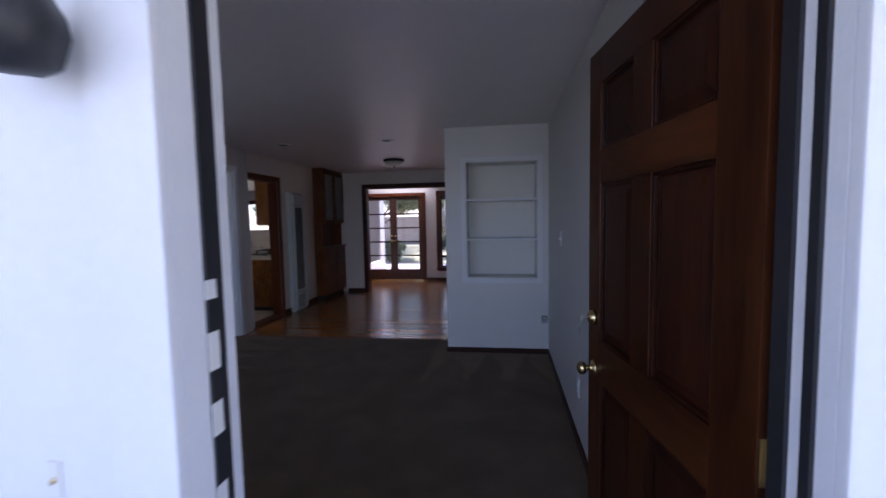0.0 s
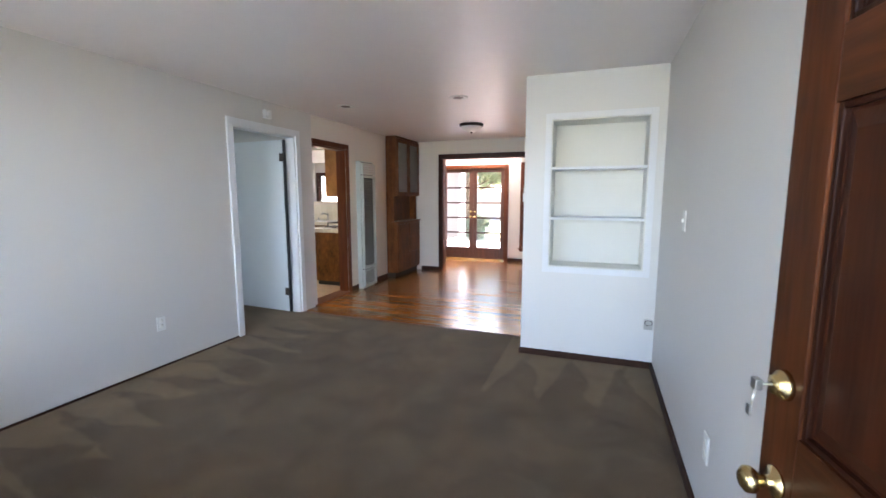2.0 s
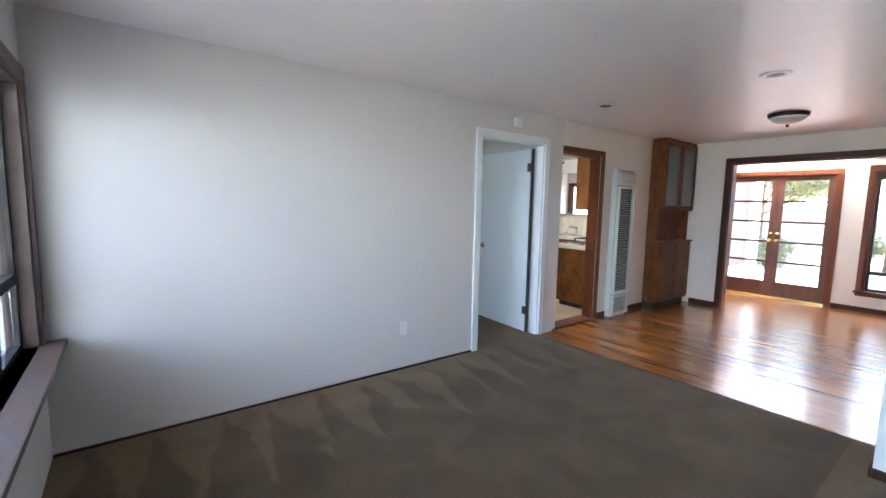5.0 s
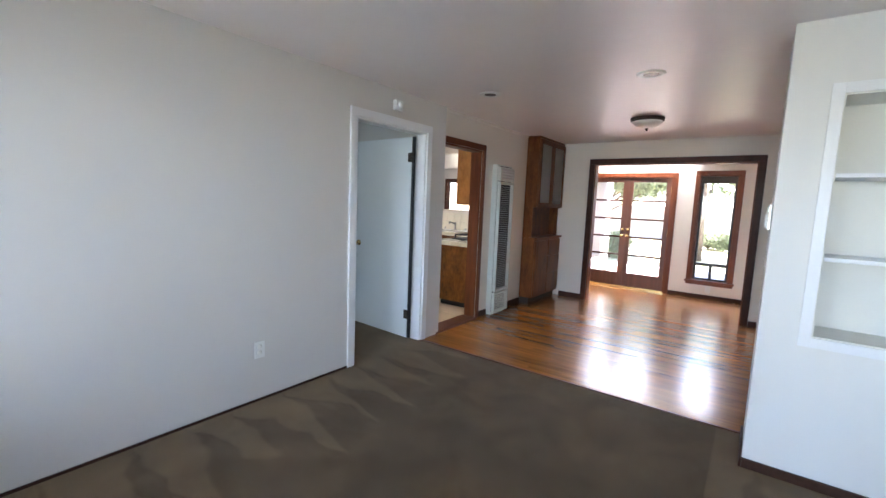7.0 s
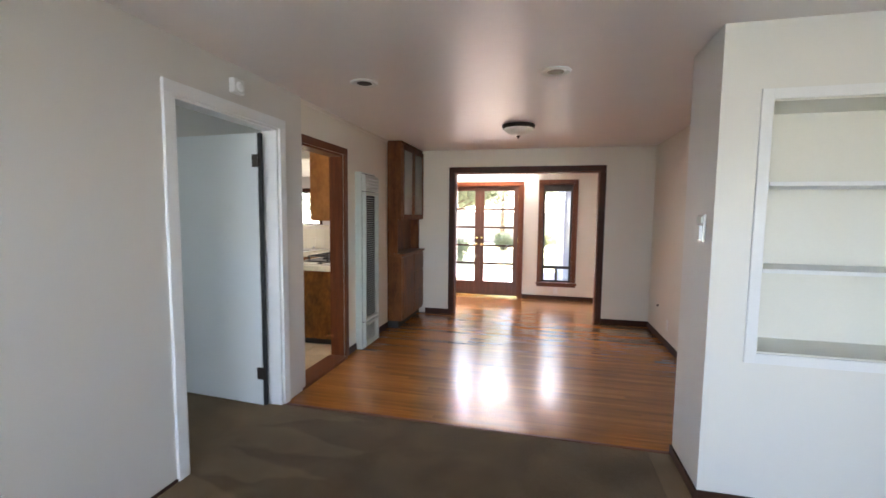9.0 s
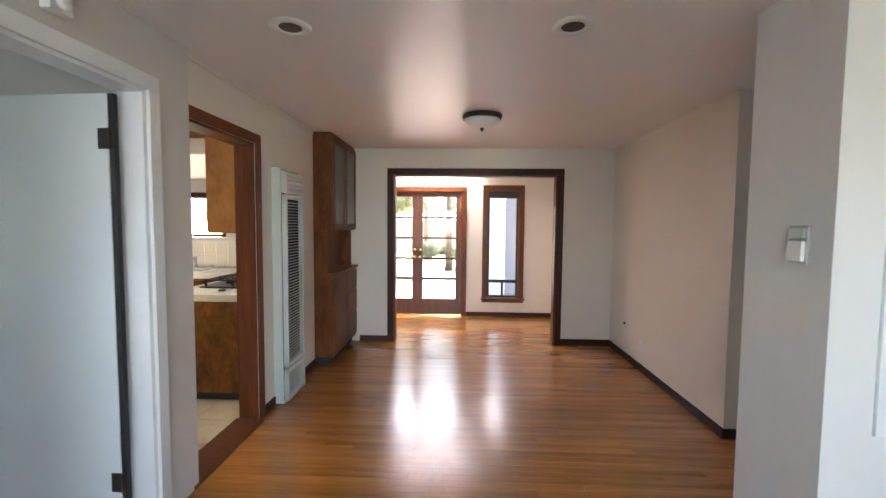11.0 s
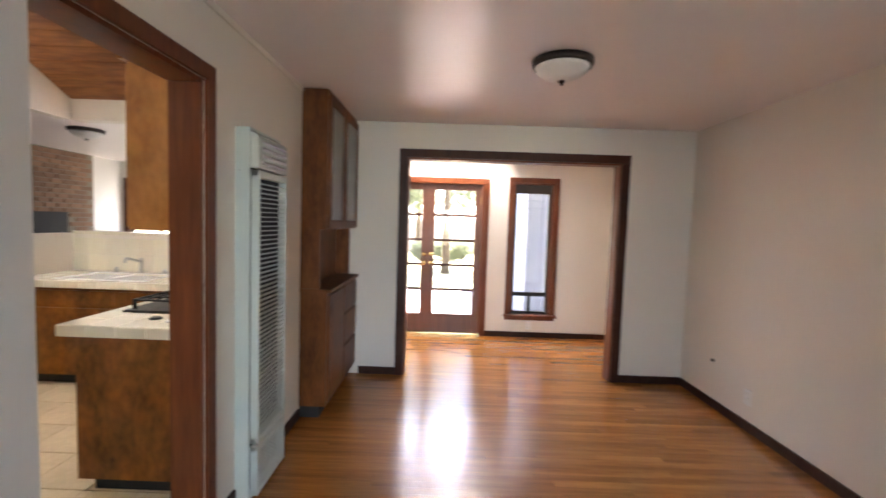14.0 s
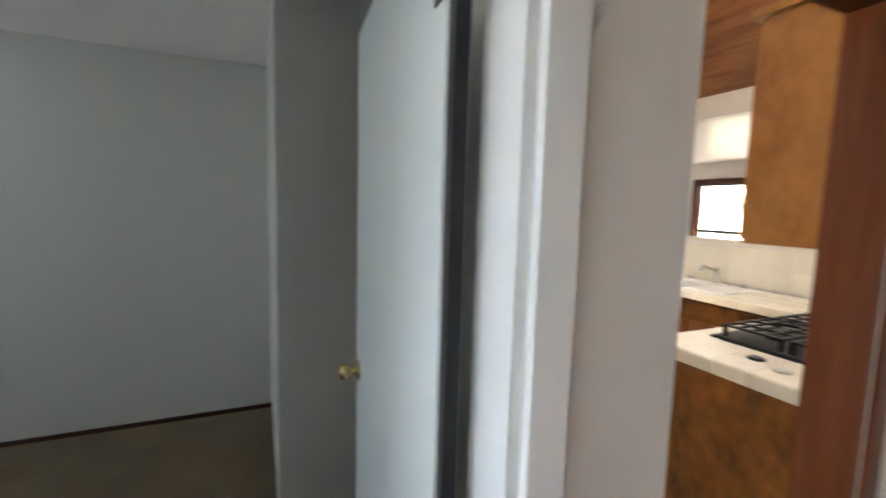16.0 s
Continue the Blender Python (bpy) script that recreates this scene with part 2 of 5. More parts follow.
def carpet_material():
    """Brown cut pile with tufts, footmarks and the wedge-shaped marks of a vacuum cleaner along the walls."""
    m = bpy.data.materials.new("brown_carpet")
    m.use_nodes = True
    n, l = m.node_tree.nodes, m.node_tree.links
    b = n["Principled BSDF"]
    b.inputs["Roughness"].default_value = 0.95
    b.inputs["Specular IOR Level"].default_value = 0.1
    b.inputs["Sheen Weight"].default_value = 0.24
    b.inputs["Sheen Tint"].default_value = (1.0, 0.86, 0.68, 1)

    def math_node(op, a, c=None, d=None):
        k = n.new("ShaderNodeMath")
        k.operation = op
        for i, v in enumerate((a, c, d)):
            if v is None:
                continue
            if isinstance(v, (int, float)):
                k.inputs[i].default_value = v
            else:
                l.new(v, k.inputs[i])
        return k.outputs[0]

    co = n.new("ShaderNodeTexCoord")
    warp = n.new("ShaderNodeTexNoise")
    warp.inputs["Scale"].default_value = 2.2
    l.new(co.outputs["Object"], warp.inputs["Vector"])
    sep = n.new("ShaderNodeSeparateXYZ")
    l.new(co.outputs["Object"], sep.inputs[0])
    shift = math_node("MULTIPLY", math_node("SUBTRACT", warp.outputs["Fac"], 0.5), 0.36)
    # wedges along the long wall: points run out from it
    saw = math_node("PINGPONG", math_node("ADD", sep.outputs["Y"], shift), 0.16)
    reach = math_node("SUBTRACT", math_node("ADD", sep.outputs["X"], 1.98), math_node("MULTIPLY", saw, math_node("MULTIPLY_ADD", warp.outputs["Fac"], 8.0, 1.0)))
    wall_mark = math_node("SMOOTH_MIN", math_node("MULTIPLY_ADD", reach, 9.0, 0.4), 1.0, 0.2)
    # wedges in front of the bookcase
    saw2 = math_node("PINGPONG", math_node("ADD", sep.outputs["X"], math_node("MULTIPLY", shift, 0.8)), 0.19)
    reach2 = math_node("SUBTRACT", math_node("SUBTRACT", 5.28, sep.outputs["Y"]), math_node("MULTIPLY", saw2, math_node("MULTIPLY_ADD", warp.outputs["Fac"], 8.0, 0.5)))
    pier_mark = math_node("MULTIPLY_ADD", reach2, 9.0, 0.4)
    side = math_node("GREATER_THAN", sep.outputs["X"], 0.55)
    both = math_node("ADD", math_node("MULTIPLY", pier_mark, side), math_node("MULTIPLY", wall_mark, math_node("SUBTRACT", 1.0, side)))
    clampn = n.new("ShaderNodeClamp")
    l.new(both, clampn.inputs[0])
    blot, tuft = n.new("ShaderNodeTexNoise"), n.new("ShaderNodeTexNoise")
    blot.inputs["Scale"].default_value, blot.inputs["Detail"].default_value, blot.inputs["Distortion"].default_value = 3.2, 5, 0.6
    tuft.inputs["Scale"].default_value = 260
    l.new(co.outputs["Object"], blot.inputs["Vector"])
    l.new(co.outputs["Object"], tuft.inputs["Vector"])
    f = math_node("ADD", math_node("MULTIPLY", clampn.outputs[0], -0.26), math_node("MULTIPLY_ADD", blot.outputs["Fac"], 0.70, 0.28))
    f = math_node("ADD", f, math_node("MULTIPLY_ADD", tuft.outputs["Fac"], 0.5, -0.25))
    ramp = n.new("ShaderNodeValToRGB")
    ramp.color_ramp.elements[0].position, ramp.color_ramp.elements[1].position = 0.15, 0.8
    ramp.color_ramp.elements[0].color, ramp.color_ramp.elements[1].color = (0.044, 0.027, 0.013, 1), (0.178, 0.118, 0.061, 1)
    l.new(f, ramp.inputs[0])
    l.new(ramp.outputs[0], b.inputs["Base Color"])
    bp = n.new("ShaderNodeBump")
    bp.inputs["Strength"].default_value, bp.inputs["Distance"].default_value = 0.7, 0.006
    l.new(tuft.outputs["Fac"], bp.inputs["Height"])
    l.new(bp.outputs[0], b.inputs["Normal"])
    return m


M_CARPET = carpet_material()


def glass_material(name, rough=0.0, tint=(1, 1, 1)):
    m = bpy.data.materials.new(name)
    m.use_nodes = True
    b = m.node_tree.nodes["Principled BSDF"]
    b.inputs["Base Color"].default_value = (*tint, 1)
    b.inputs["Transmission Weight"].default_value, b.inputs["Roughness"].default_value, b.inputs["IOR"].default_value = 1.0, rough, 1.45
    return m


M_GLASS = glass_material("window_glass")
M_FROST = glass_material("reeded_glass", 0.35, (0.85, 0.9, 0.88))


def acrylic_material():
    m = bpy.data.materials.new("milky_acrylic")
    m.use_nodes = True
    n, l = m.node_tree.nodes, m.node_tree.links
    t = n.new("ShaderNodeBsdfTranslucent")
    t.inputs["Color"].default_value = (0.9, 0.9, 0.88, 1)
    l.new(t.outputs[0], n["Material Output"].inputs["Surface"])
    return m


M_ACRYL = acrylic_material()


# ---- mesh tools ----
class Build:
    """Gathers boxes, turned shapes and prisms into one mesh."""

    def __init__(self):
        self.bm = bmesh.new()

    def box(self, x0, x1, y0, y1, z0, z1, bevel=0.0):
        vs = [self.bm.verts.new(p) for p in ((x0, y0, z0), (x1, y0, z0), (x1, y1, z0), (x0, y1, z0), (x0, y0, z1), (x1, y0, z1), (x1, y1, z1), (x0, y1, z1))]
        fs = [self.bm.faces.new([vs[i] for i in f]) for f in ((3, 2, 1, 0), (4, 5, 6, 7), (0, 1, 5, 4), (1, 2, 6, 5), (2, 3, 7, 6), (3, 0, 4, 7))]
        if bevel:
            es = list({e for f in fs for e in f.edges})
            bmesh.ops.bevel(self.bm, geom=es, offset=bevel, segments=2, profile=0.7, affect="EDGES")
        return self

    def prism(self, points, axis, a, b):
        """A polygon pushed along an axis; points are in the other two coordinates, in x, y, z order."""
        def at(p, v):
            q = list(p)
            q.insert("xyz".index(axis), v)
            return q
        lo, hi = [self.bm.verts.new(at(p, a)) for p in points], [self.bm.verts.new(at(p, b)) for p in points]
        n = len(points)
        self.bm.faces.new(lo), self.bm.faces.new(hi[::-1])
        for i in range(n):
            self.bm.faces.new((lo[i], hi[i], hi[(i + 1) % n], lo[(i + 1) % n]))
        return self

    def turn(self, profile, m, steps=24):
        """A profile of (radius, height) turned about the z axis of the pose m."""
        rings = []
        for r, h in profile:
            rings.append([self.bm.verts.new(m @ Vector((r * math.cos(2 * math.pi * k / steps), r * math.sin(2 * math.pi * k / steps), h))) for k in range(steps)])
        for a, b in zip(rings, rings[1:]):
            for k in range(steps):
                f = self.bm.faces.new((a[k], a[(k + 1) % steps], b[(k + 1) % steps], b[k]))
                f.smooth = True
        for ring in (rings[0][::-1], rings[-1]):
            self.bm.faces.new(ring)
        return self

    def rod(self, a, b, r, steps=10):
        a, b = Vector(a), Vector(b)
        m = Matrix.Translation(a) @ (b - a).to_track_quat("Z", "Y").to_matrix().to_4x4()
        return self.turn([(r, 0), (r, (b - a).length)], m, steps)

    def mesh(self, name, mat):
        bmesh.ops.recalc_face_normals(self.bm, faces=self.bm.faces)
        me = bpy.data.meshes.new(name)
        self.bm.to_mesh(me)
        self.bm.free()
        me.materials.append(mat)
        return me

    def put(self, name, mat, parent=None):
        ob = new(name, self.mesh(name, mat))
        if parent:
            ob.parent = parent
            ob.matrix_parent_inverse = parent.matrix_basis.inverted()
        return ob


def box(name, x0, x1, y0, y1, z0, z1, mat, parent=None, bevel=0.0):
    return Build().box(x0, x1, y0, y1, z0, z1, bevel).put(name, mat, parent)


def thing(name, at, label, category, group="", kind=""):
    ob = new(name)
    ob.empty_display_size = 0.1
    ob.matrix_basis = Matrix.Translation(at)
    return tagged(ob, label, category, group, kind)


def structure(ob, label, category):
    return tagged(ob, label, category, kind="structure")


def wall(name, along, a0, a1, b0, b1, z0, z1, mat, holes=(), label="painted plaster wall"):
    """A wall along x or y from a0 to a1, b0 to b1 thick, with holes (a0, a1, z0, z1) through it."""
    k = Build()

    def piece(p0, p1, q0, q1):
        if p1 - p0 > 1e-4 and q1 - q0 > 1e-4:
            k.box(p0, p1, b0, b1, q0, q1) if along == "x" else k.box(b0, b1, p0, p1, q0, q1)

    at = a0
    for h0, h1, g0, g1 in sorted(holes):
        piece(at, h0, z0, z1)
        piece(h0, h1, z0, g0)
        piece(h0, h1, g1, z1)
        at = h1
    piece(at, a1, z0, z1)
    return structure(k.put(name, mat), label, "wall")


CEIL = 2.36
LX, DX, RX = -2.0, -2.04, 1.745          # living left wall, dining left wall, living right wall
JX = 1.795                                # hinge jamb of the front door
FRONT0, FRONT1 = 1.60, 1.76               # front wall
PIER0, PIER1 = 5.295, 5.73                 # bookcase pier
DR, FAR0, FAR1 = 1.255, 8.94, 9.07        # dining right wall, wall with the wide opening
BACK0, BACK1 = 10.44, 10.58               # back wall of the sunroom
HALL = 6.72                               # hall wall, at the corner of the dining wall
SEAM = 5.715                              # edge of the carpet

# ---- large structure ----
structure(box("floor_carpet", LX - 0.6, RX, FRONT0 + 0.1, SEAM, -0.10, 0.002, M_CARPET), "brown cut-pile carpet with vacuum marks", "carpet")
structure(box("floor_bedroom_carpet", -4.75, LX - 0.6, FRONT1, 6.1, -0.10, 0.002, M_CARPET), "brown cut-pile bedroom carpet", "carpet")
floor_wood = structure(box("floor_wood", DX - 0.02, 3.2, SEAM, BACK1, -0.10, -0.006, M_GAP), "polished red-brown oak strip floor", "floor")
structure(box("floor_kitchen", -7.0, DX - 0.02, 6.1, 12.7, -0.10, -0.004, M_GROUT), "beige kitchen floor tiles with grey grout", "floor")
structure(box("carpet_edge_trim", LX + 0.002, 0.69, SEAM - 0.004, SEAM + 0.02, -0.002, 0.006, M_TRIMWOOD_X), "wooden strip where carpet meets oak floor", "trim")

WIN_L = (-1.90, 0.10, 0.66, 1.97)         # front window: x0, x1, z0, z1
wall("wall_front", "x", -4.75, 0.651, FRONT0, FRONT1, -0.1, 2.6, M_WALL, [(*WIN_L,), (-4.3, -3.7, 1.2, 2.0)], "white painted front wall with wide window")
wall("wall_front_above_door", "x", 0.651, JX + 0.024, FRONT0, FRONT1, 2.07, 2.6, M_WALL, label="white painted wall above front door")
wall("wall_front_corner", "x", JX + 0.024, 3.2, FRONT0, FRONT1, -0.1, 2.6, M_OUT, label="white painted outside wall")
structure(box("wall_front_cladding", -4.9, 0.56, FRONT0 - 0.02, FRONT0, 2.1, 2.6, M_OUT), "white painted outside wall above window", "wall")
structure(box("wall_front_panel", 0.14, 0.535, FRONT0 - 0.012, FRONT0, -0.1, 2.1, M_OUT), "white painted outside wall beside door", "wall")
BD = (4.825, 5.715)                       # bedroom door opening along y
wall("wall_living_left", "y", FRONT1, 6.02, LX - 0.12, LX, -0.1, CEIL + 0.1, M_WALL, [(BD[0], BD[1], -0.1, 2.06)], "off-white living room wall with bedroom doorway")
KD = (6.04, 6.807)                        # kitchen doorway along y
wall("wall_dining_left", "y", 6.02, FAR0, DX - 0.13, DX, -0.1, CEIL + 0.1, M_WALL_WARM, [(KD[0], KD[1], -0.1, 2.02)], "off-white dining wall with kitchen doorway")
wall("wall_right_return", "y", FRONT1, 2.40, JX + 0.02, JX + 0.10, -0.1, CEIL + 0.1, M_WALL, label="white wall return beside front door")
wall("wall_right", "y", 2.40, PIER0, RX, RX + 0.12, -0.1, CEIL + 0.1, M_WALL, label="off-white living room wall")
OP = (-1.378, 0.588, 2.045)                # wide opening: x0, x1, top
wall("wall_far", "x", DX - 0.13, 2.0, FAR0, FAR1, -0.1, CEIL + 0.1, M_WALL_WARM, [(OP[0], OP[1], -0.1, OP[2])], "off-white wall with wide wood-cased opening")
wall("wall_dining_right", "y", HALL, FAR0, DR, DR + 0.12, -0.1, CEIL + 0.1, M_WALL_WARM, label="cream dining room wall")
HD = (2.02, 2.80, 2.03)                   # hall doorway: x0, x1, top
wall("wall_hall", "x", DR + 0.12, 3.2, HALL, HALL + 0.12, -0.1, CEIL + 0.1, M_WALL, [(HD[0], HD[1], -0.1, HD[2])], label="white hall wall with doorway")
# Two walls added behind the hall doorway to keep sunlight out
wall("wall_hall_room_side", "y", HALL + 0.12, FAR0, 3.08, 3.2, -0.1, CEIL + 0.1, M_WALL, label="added white wall closing the hall doorway off from sun")
wall("wall_hall_room_back", "x", 2.0, 3.2, FAR0, FAR1, -0.1, CEIL + 0.1, M_WALL, label="added white wall closing the hall doorway off from sun")
wall("wall_hall_end", "y", PIER1, HALL, 3.08, 3.2, -0.1, CEIL + 0.1, M_WALL, label="white hall end wall")
wall("wall_hall_near", "x", RX, 3.2, PIER1 - 0.12, PIER1, -0.1, CEIL + 0.1, M_WALL, label="white hall wall")

SHX0, SHX1, SHZ0, SHZ1 = 0.902, 1.642, 0.79, 2.005   # bookcase niche
pier = Build()
pier.box(0.69, SHX0, PIER0, PIER1, -0.1, CEIL + 0.1).box(SHX1, RX, PIER0, PIER1, -0.1, CEIL + 0.1)
pier.box(SHX0, SHX1, PIER0, PIER1, -0.1, SHZ0).box(SHX0, SHX1, PIER0, PIER1, SHZ1, CEIL + 0.1)
pier.box(SHX0, SHX1, PIER0 + 0.30, PIER1, SHZ0, SHZ1)
structure(pier.put("wall_bookcase_pier", M_WALL_LIT), "white wall pier, tone lightened as window-lit, with recessed bookshelf niche", "wall")

SUNR, SUNZ = 1.22, 2.25
FD = (-1.94, -0.54, 1.955)
WN = (-0.15, 0.36, 0.30, 1.99)
wall("wall_back", "x", DX - 0.13, SUNR + 0.14, BACK0, BACK1, -0.1, 2.6, M_WALL_WARM, [(FD[0], FD[1], 0.02, FD[2]), WN], "cream sunroom wall with french doors and tall window")
wall("wall_sunroom_right", "y", FAR1, BACK0, SUNR, SUNR + 0.14, -0.1, 2.6, M_WALL_WARM, label="cream sunroom side wall")
wall("wall_sunroom_left", "y", FAR1, BACK0, DX - 0.13, DX - 0.01, -0.1, 2.6, M_WALL_WARM, label="cream sunroom side wall")

structure(box("ceiling_living", -2.10, 3.2, FRONT0, PIER1 + 0.26, CEIL, CEIL + 0.12, M_CEIL), "white semi-gloss ceiling", "ceiling")
structure(box("ceiling_dining", -2.17, 3.2, PIER1 + 0.26, FAR1, CEIL, CEIL + 0.12, M_CEIL), "white semi-gloss ceiling with faint pink sheen", "ceiling")
structure(box("ceiling_bedroom", -4.75, -2.10, FRONT0, 6.1, CEIL, CEIL + 0.12, M_CEIL), "white bedroom ceiling", "ceiling")
SK = (-1.75, -0.35, 10.08, 10.36)
k = Build()
k.box(-2.17, SK[0], FAR1, BACK1, SUNZ, SUNZ + 0.15).box(SK[1], SUNR + 0.14, FAR1, BACK1, SUNZ, SUNZ + 0.15)
k.box(SK[0], SK[1], FAR1, SK[2], SUNZ, SUNZ + 0.15).box(SK[0], SK[1], SK[3], BACK1, SUNZ, SUNZ + 0.15)
structure(k.put("ceiling_sunroom", M_CEIL), "white sunroom ceiling with skylight", "ceiling")
structure(box("skylight_sunroom", SK[0], SK[1], SK[2], SK[3], SUNZ + 0.16, SUNZ + 0.175, M_ACRYL), "milky acrylic skylight panel", "skylight")
# Unseen eave, added so that no direct sun reaches the sunroom floor
structure(box("roof_eave_back", -3.0, 1.36, BACK1, BACK1 + 1.0, 2.42, 2.5, M_OUT), "added white eave that keeps sun off the sunroom floor", "eave")
structure(box("roof_porch", -2.6, 3.6, -1.6, FRONT0, 2.6, 2.72, M_OUT), "white porch roof soffit", "roof")
structure(box("porch_floor", -5.5, 4.0, -2.6, FRONT0, -0.14, -0.03, M_CONC), "grey concrete porch floor", "porch")
structure(box("door_sill", 0.645, JX + 0.05, FRONT0 - 0.05, FRONT1 + 0.03, -0.03, 0.022, M_TRIMWOOD_X, bevel=0.006), "reddish wooden front door sill", "sill")

# bedroom shell
wall("wall_bedroom_far", "y", FRONT1, 6.1, -4.80, -4.68, -0.1, CEIL + 0.1, M_WALL, label="pale blue-grey bedroom wall")
wall("wall_bedroom_closet", "y", 5.52, 6.02, -3.46, -3.38, -0.1, CEIL + 0.1, M_WALL, label="off-white closet wall in the bedroom")
wall("wall_bedroom_closet_side", "x", -4.68, -3.38, 5.44, 5.52, -0.1, CEIL + 0.1, M_WALL, label="off-white closet side wall")
wall("wall_bedroom_end", "x", -7.0, -2.12, 6.02, 6.1, -0.1, 4.6, M_WALL, label="white wall between bedroom and kitchen")

# kitchen and family room shell
KX = -4.55
wall("wall_kitchen_left", "y", 6.1, 9.0, KX - 0.1, KX, -0.1, 4.6, M_WALL_WARM, [(7.2, 9.0, 1.24, 2.30)], label="cream kitchen wall")
wall("wall_kitchen_back", "x", KX, -2.17, 9.0, 9.12, -0.1, 4.6, M_WALL_WARM, [(KX, -2.55, 1.24, 2.30)], "cream half wall with pass-through to family room")
wall("wall_kitchen_gable", "y", 5.99, 9.0, -2.17, -2.10, CEIL + 0.13, 4.6, M_WALL_WARM, label="cream wall above the dining ceiling")
KSK = (-4.42, -3.62, 6.95, 7.88)


def kz(y):
    return 2.49 + 0.5 * (9.0 - y)


plank = Build()
y = 9.0
while y > 6.05:
    y1 = max(y - 0.135, 6.0)
    for x0, x1 in (((KX, KSK[0]), (KSK[1], -2.17)) if KSK[2] < (y + y1) / 2 < KSK[3] else ((KX, -2.17),)):
        plank.prism([(y - 0.004, kz(y - 0.004)), (y1 + 0.004, kz(y1 + 0.004)), (y1 + 0.004, kz(y1) + 0.03), (y - 0.004, kz(y) + 0.03)], "x", x0, x1)
    y = y1
structure(plank.put("ceiling_kitchen", M_PINE), "sloping knotty pine plank ceiling", "ceiling")
roof = Build()
for x0, x1, y0, y1 in ((KX - 0.1, KSK[0], 5.99, 9.0), (KSK[1], -2.1, 5.99, 9.0), (KSK[0], KSK[1], 5.99, KSK[2]), (KSK[0], KSK[1], KSK[3], 9.0)):
    roof.prism([(y0, kz(y0) + 0.032), (y1, kz(y1) + 0.032), (y1, kz(y1) + 0.10), (y0, kz(y0) + 0.10)], "x", x0, x1)
structure(roof.put("roof_kitchen", M_ROOF), "dark shingle kitchen roof", "roof")
structure(Build().prism([(KSK[2], kz(KSK[2]) + 0.11), (KSK[3], kz(KSK[3]) + 0.11), (KSK[3], kz(KSK[3]) + 0.125), (KSK[2], kz(KSK[2]) + 0.125)], "x", KSK[0], KSK[1]).put("skylight_kitchen", M_ACRYL), "milky acrylic kitchen skylight", "skylight")
wall("wall_family_left", "y", 6.1, 12.6, -7.0, -6.87, -0.1, CEIL + 0.1, M_WALL, label="white family room wall")
wall("wall_family_back", "x", -7.0, -2.1, 12.6, 12.72, -0.1, CEIL + 0.1, M_WALL, [(-6.75, -5.6, 1.0, 2.0)], "white family room wall with window")
# The glassless opening is added to hold the family room fill lamp
wall("wall_family_right", "y", 9.12, 12.6, -2.17, -2.10, -0.1, CEIL + 0.1, M_WALL, [(10.9, 12.3, 0.3, 2.0)], "white family room side wall with added opening for light")
structure(box("ceiling_family_side", -7.0, KX - 0.1, 6.1, 9.12, CEIL, CEIL + 0.1, M_CEIL), "white family room ceiling", "ceiling")
structure(box("ceiling_family", -7.0, -2.17, 9.12, 12.72, CEIL, CEIL + 0.1, M_CEIL), "white family room ceiling", "ceiling")
structure(box("roof_main", -4.9, 3.4, 1.4, 5.98, 2.62, 2.7, M_ROOF), "dark shingle roof", "roof")

# ---- trim ----
def casing_y(name, x, sgn, y0, y1, top, w, d, mat, mat_x, label, x_in=None, jamb=True, sides=(True, True)):
    """Casing round an opening in a wall along y; x is the wall's face, sgn the side that it stands out to."""
    xa, xb = sorted((x, x + sgn * d))
    k = Build()
    if sides[0]:
        k.box(xa, xb, y0 - w, y0, 0.0, top, 0.004)
    if sides[1]:
        k.box(xa, xb, y1, y1 + w, 0.0, top, 0.004)
    k.box(xa, xb, y0 - w, y1 + w, top, top + w, 0.004)
    structure(k.put(name, mat), label, "door casing")


def lining(name, x0, x1, y0, y1, top, t, mat, label, across):
    """The boards that line an opening: across 'x' when the passage runs along x."""
    k = Build()
    if across == "x":
        k.box(x0, x1, y0, y0 + t, 0.0, top - t).box(x0, x1, y1 - t, y1, 0.0, top - t).box(x0, x1, y0, y1, top - t, top)
    else:
        k.box(x0, x0 + t, y0, y1, 0.0, top - t).box(x1 - t, x1, y0, y1, 0.0, top - t).box(x0, x1, y0, y1, top - t, top)
    structure(k.put(name, mat), label, "door lining")


casing_y("trim_bedroom_door", LX, 1, BD[0], BD[1], 2.055, 0.068, 0.018, M_TRIM, M_TRIM, "white painted bedroom door casing")
lining("trim_bedroom_door_lining", LX - 0.118, LX - 0.002, BD[0] - 0.002, BD[1] + 0.002, 2.062, 0.022, M_TRIM, "white painted bedroom door jamb", "x")
casing_y("trim_kitchen_door", DX, 1, KD[0], KD[1], 2.02, 0.065, 0.018, M_TRIMWOOD, M_TRIMWOOD_X, "reddish brown kitchen doorway casing")
lining("trim_kitchen_door_lining", DX - 0.14, DX - 0.002, KD[0] - 0.002, KD[1] + 0.002, 2.022, 0.02, M_TRIMWOOD, "reddish brown kitchen doorway lining", "x")
structure(box("kitchen_threshold", DX - 0.16, DX + 0.045, KD[0] - 0.06, KD[1] - 0.02, -0.004, 0.02, M_TRIMWOOD, bevel=0.006), "brown wooden kitchen threshold", "threshold")
k = Build()
k.box(OP[0] - 0.075, OP[0], FAR0 - 0.02, FAR0, 0, OP[2], 0.004).box(OP[1], OP[1] + 0.075, FAR0 - 0.02, FAR0, 0, OP[2], 0.004)
k.box(OP[0] - 0.075, OP[1] + 0.075, FAR0 - 0.02, FAR0, OP[2], OP[2] + 0.075, 0.004)
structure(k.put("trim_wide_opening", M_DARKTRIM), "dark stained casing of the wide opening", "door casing")
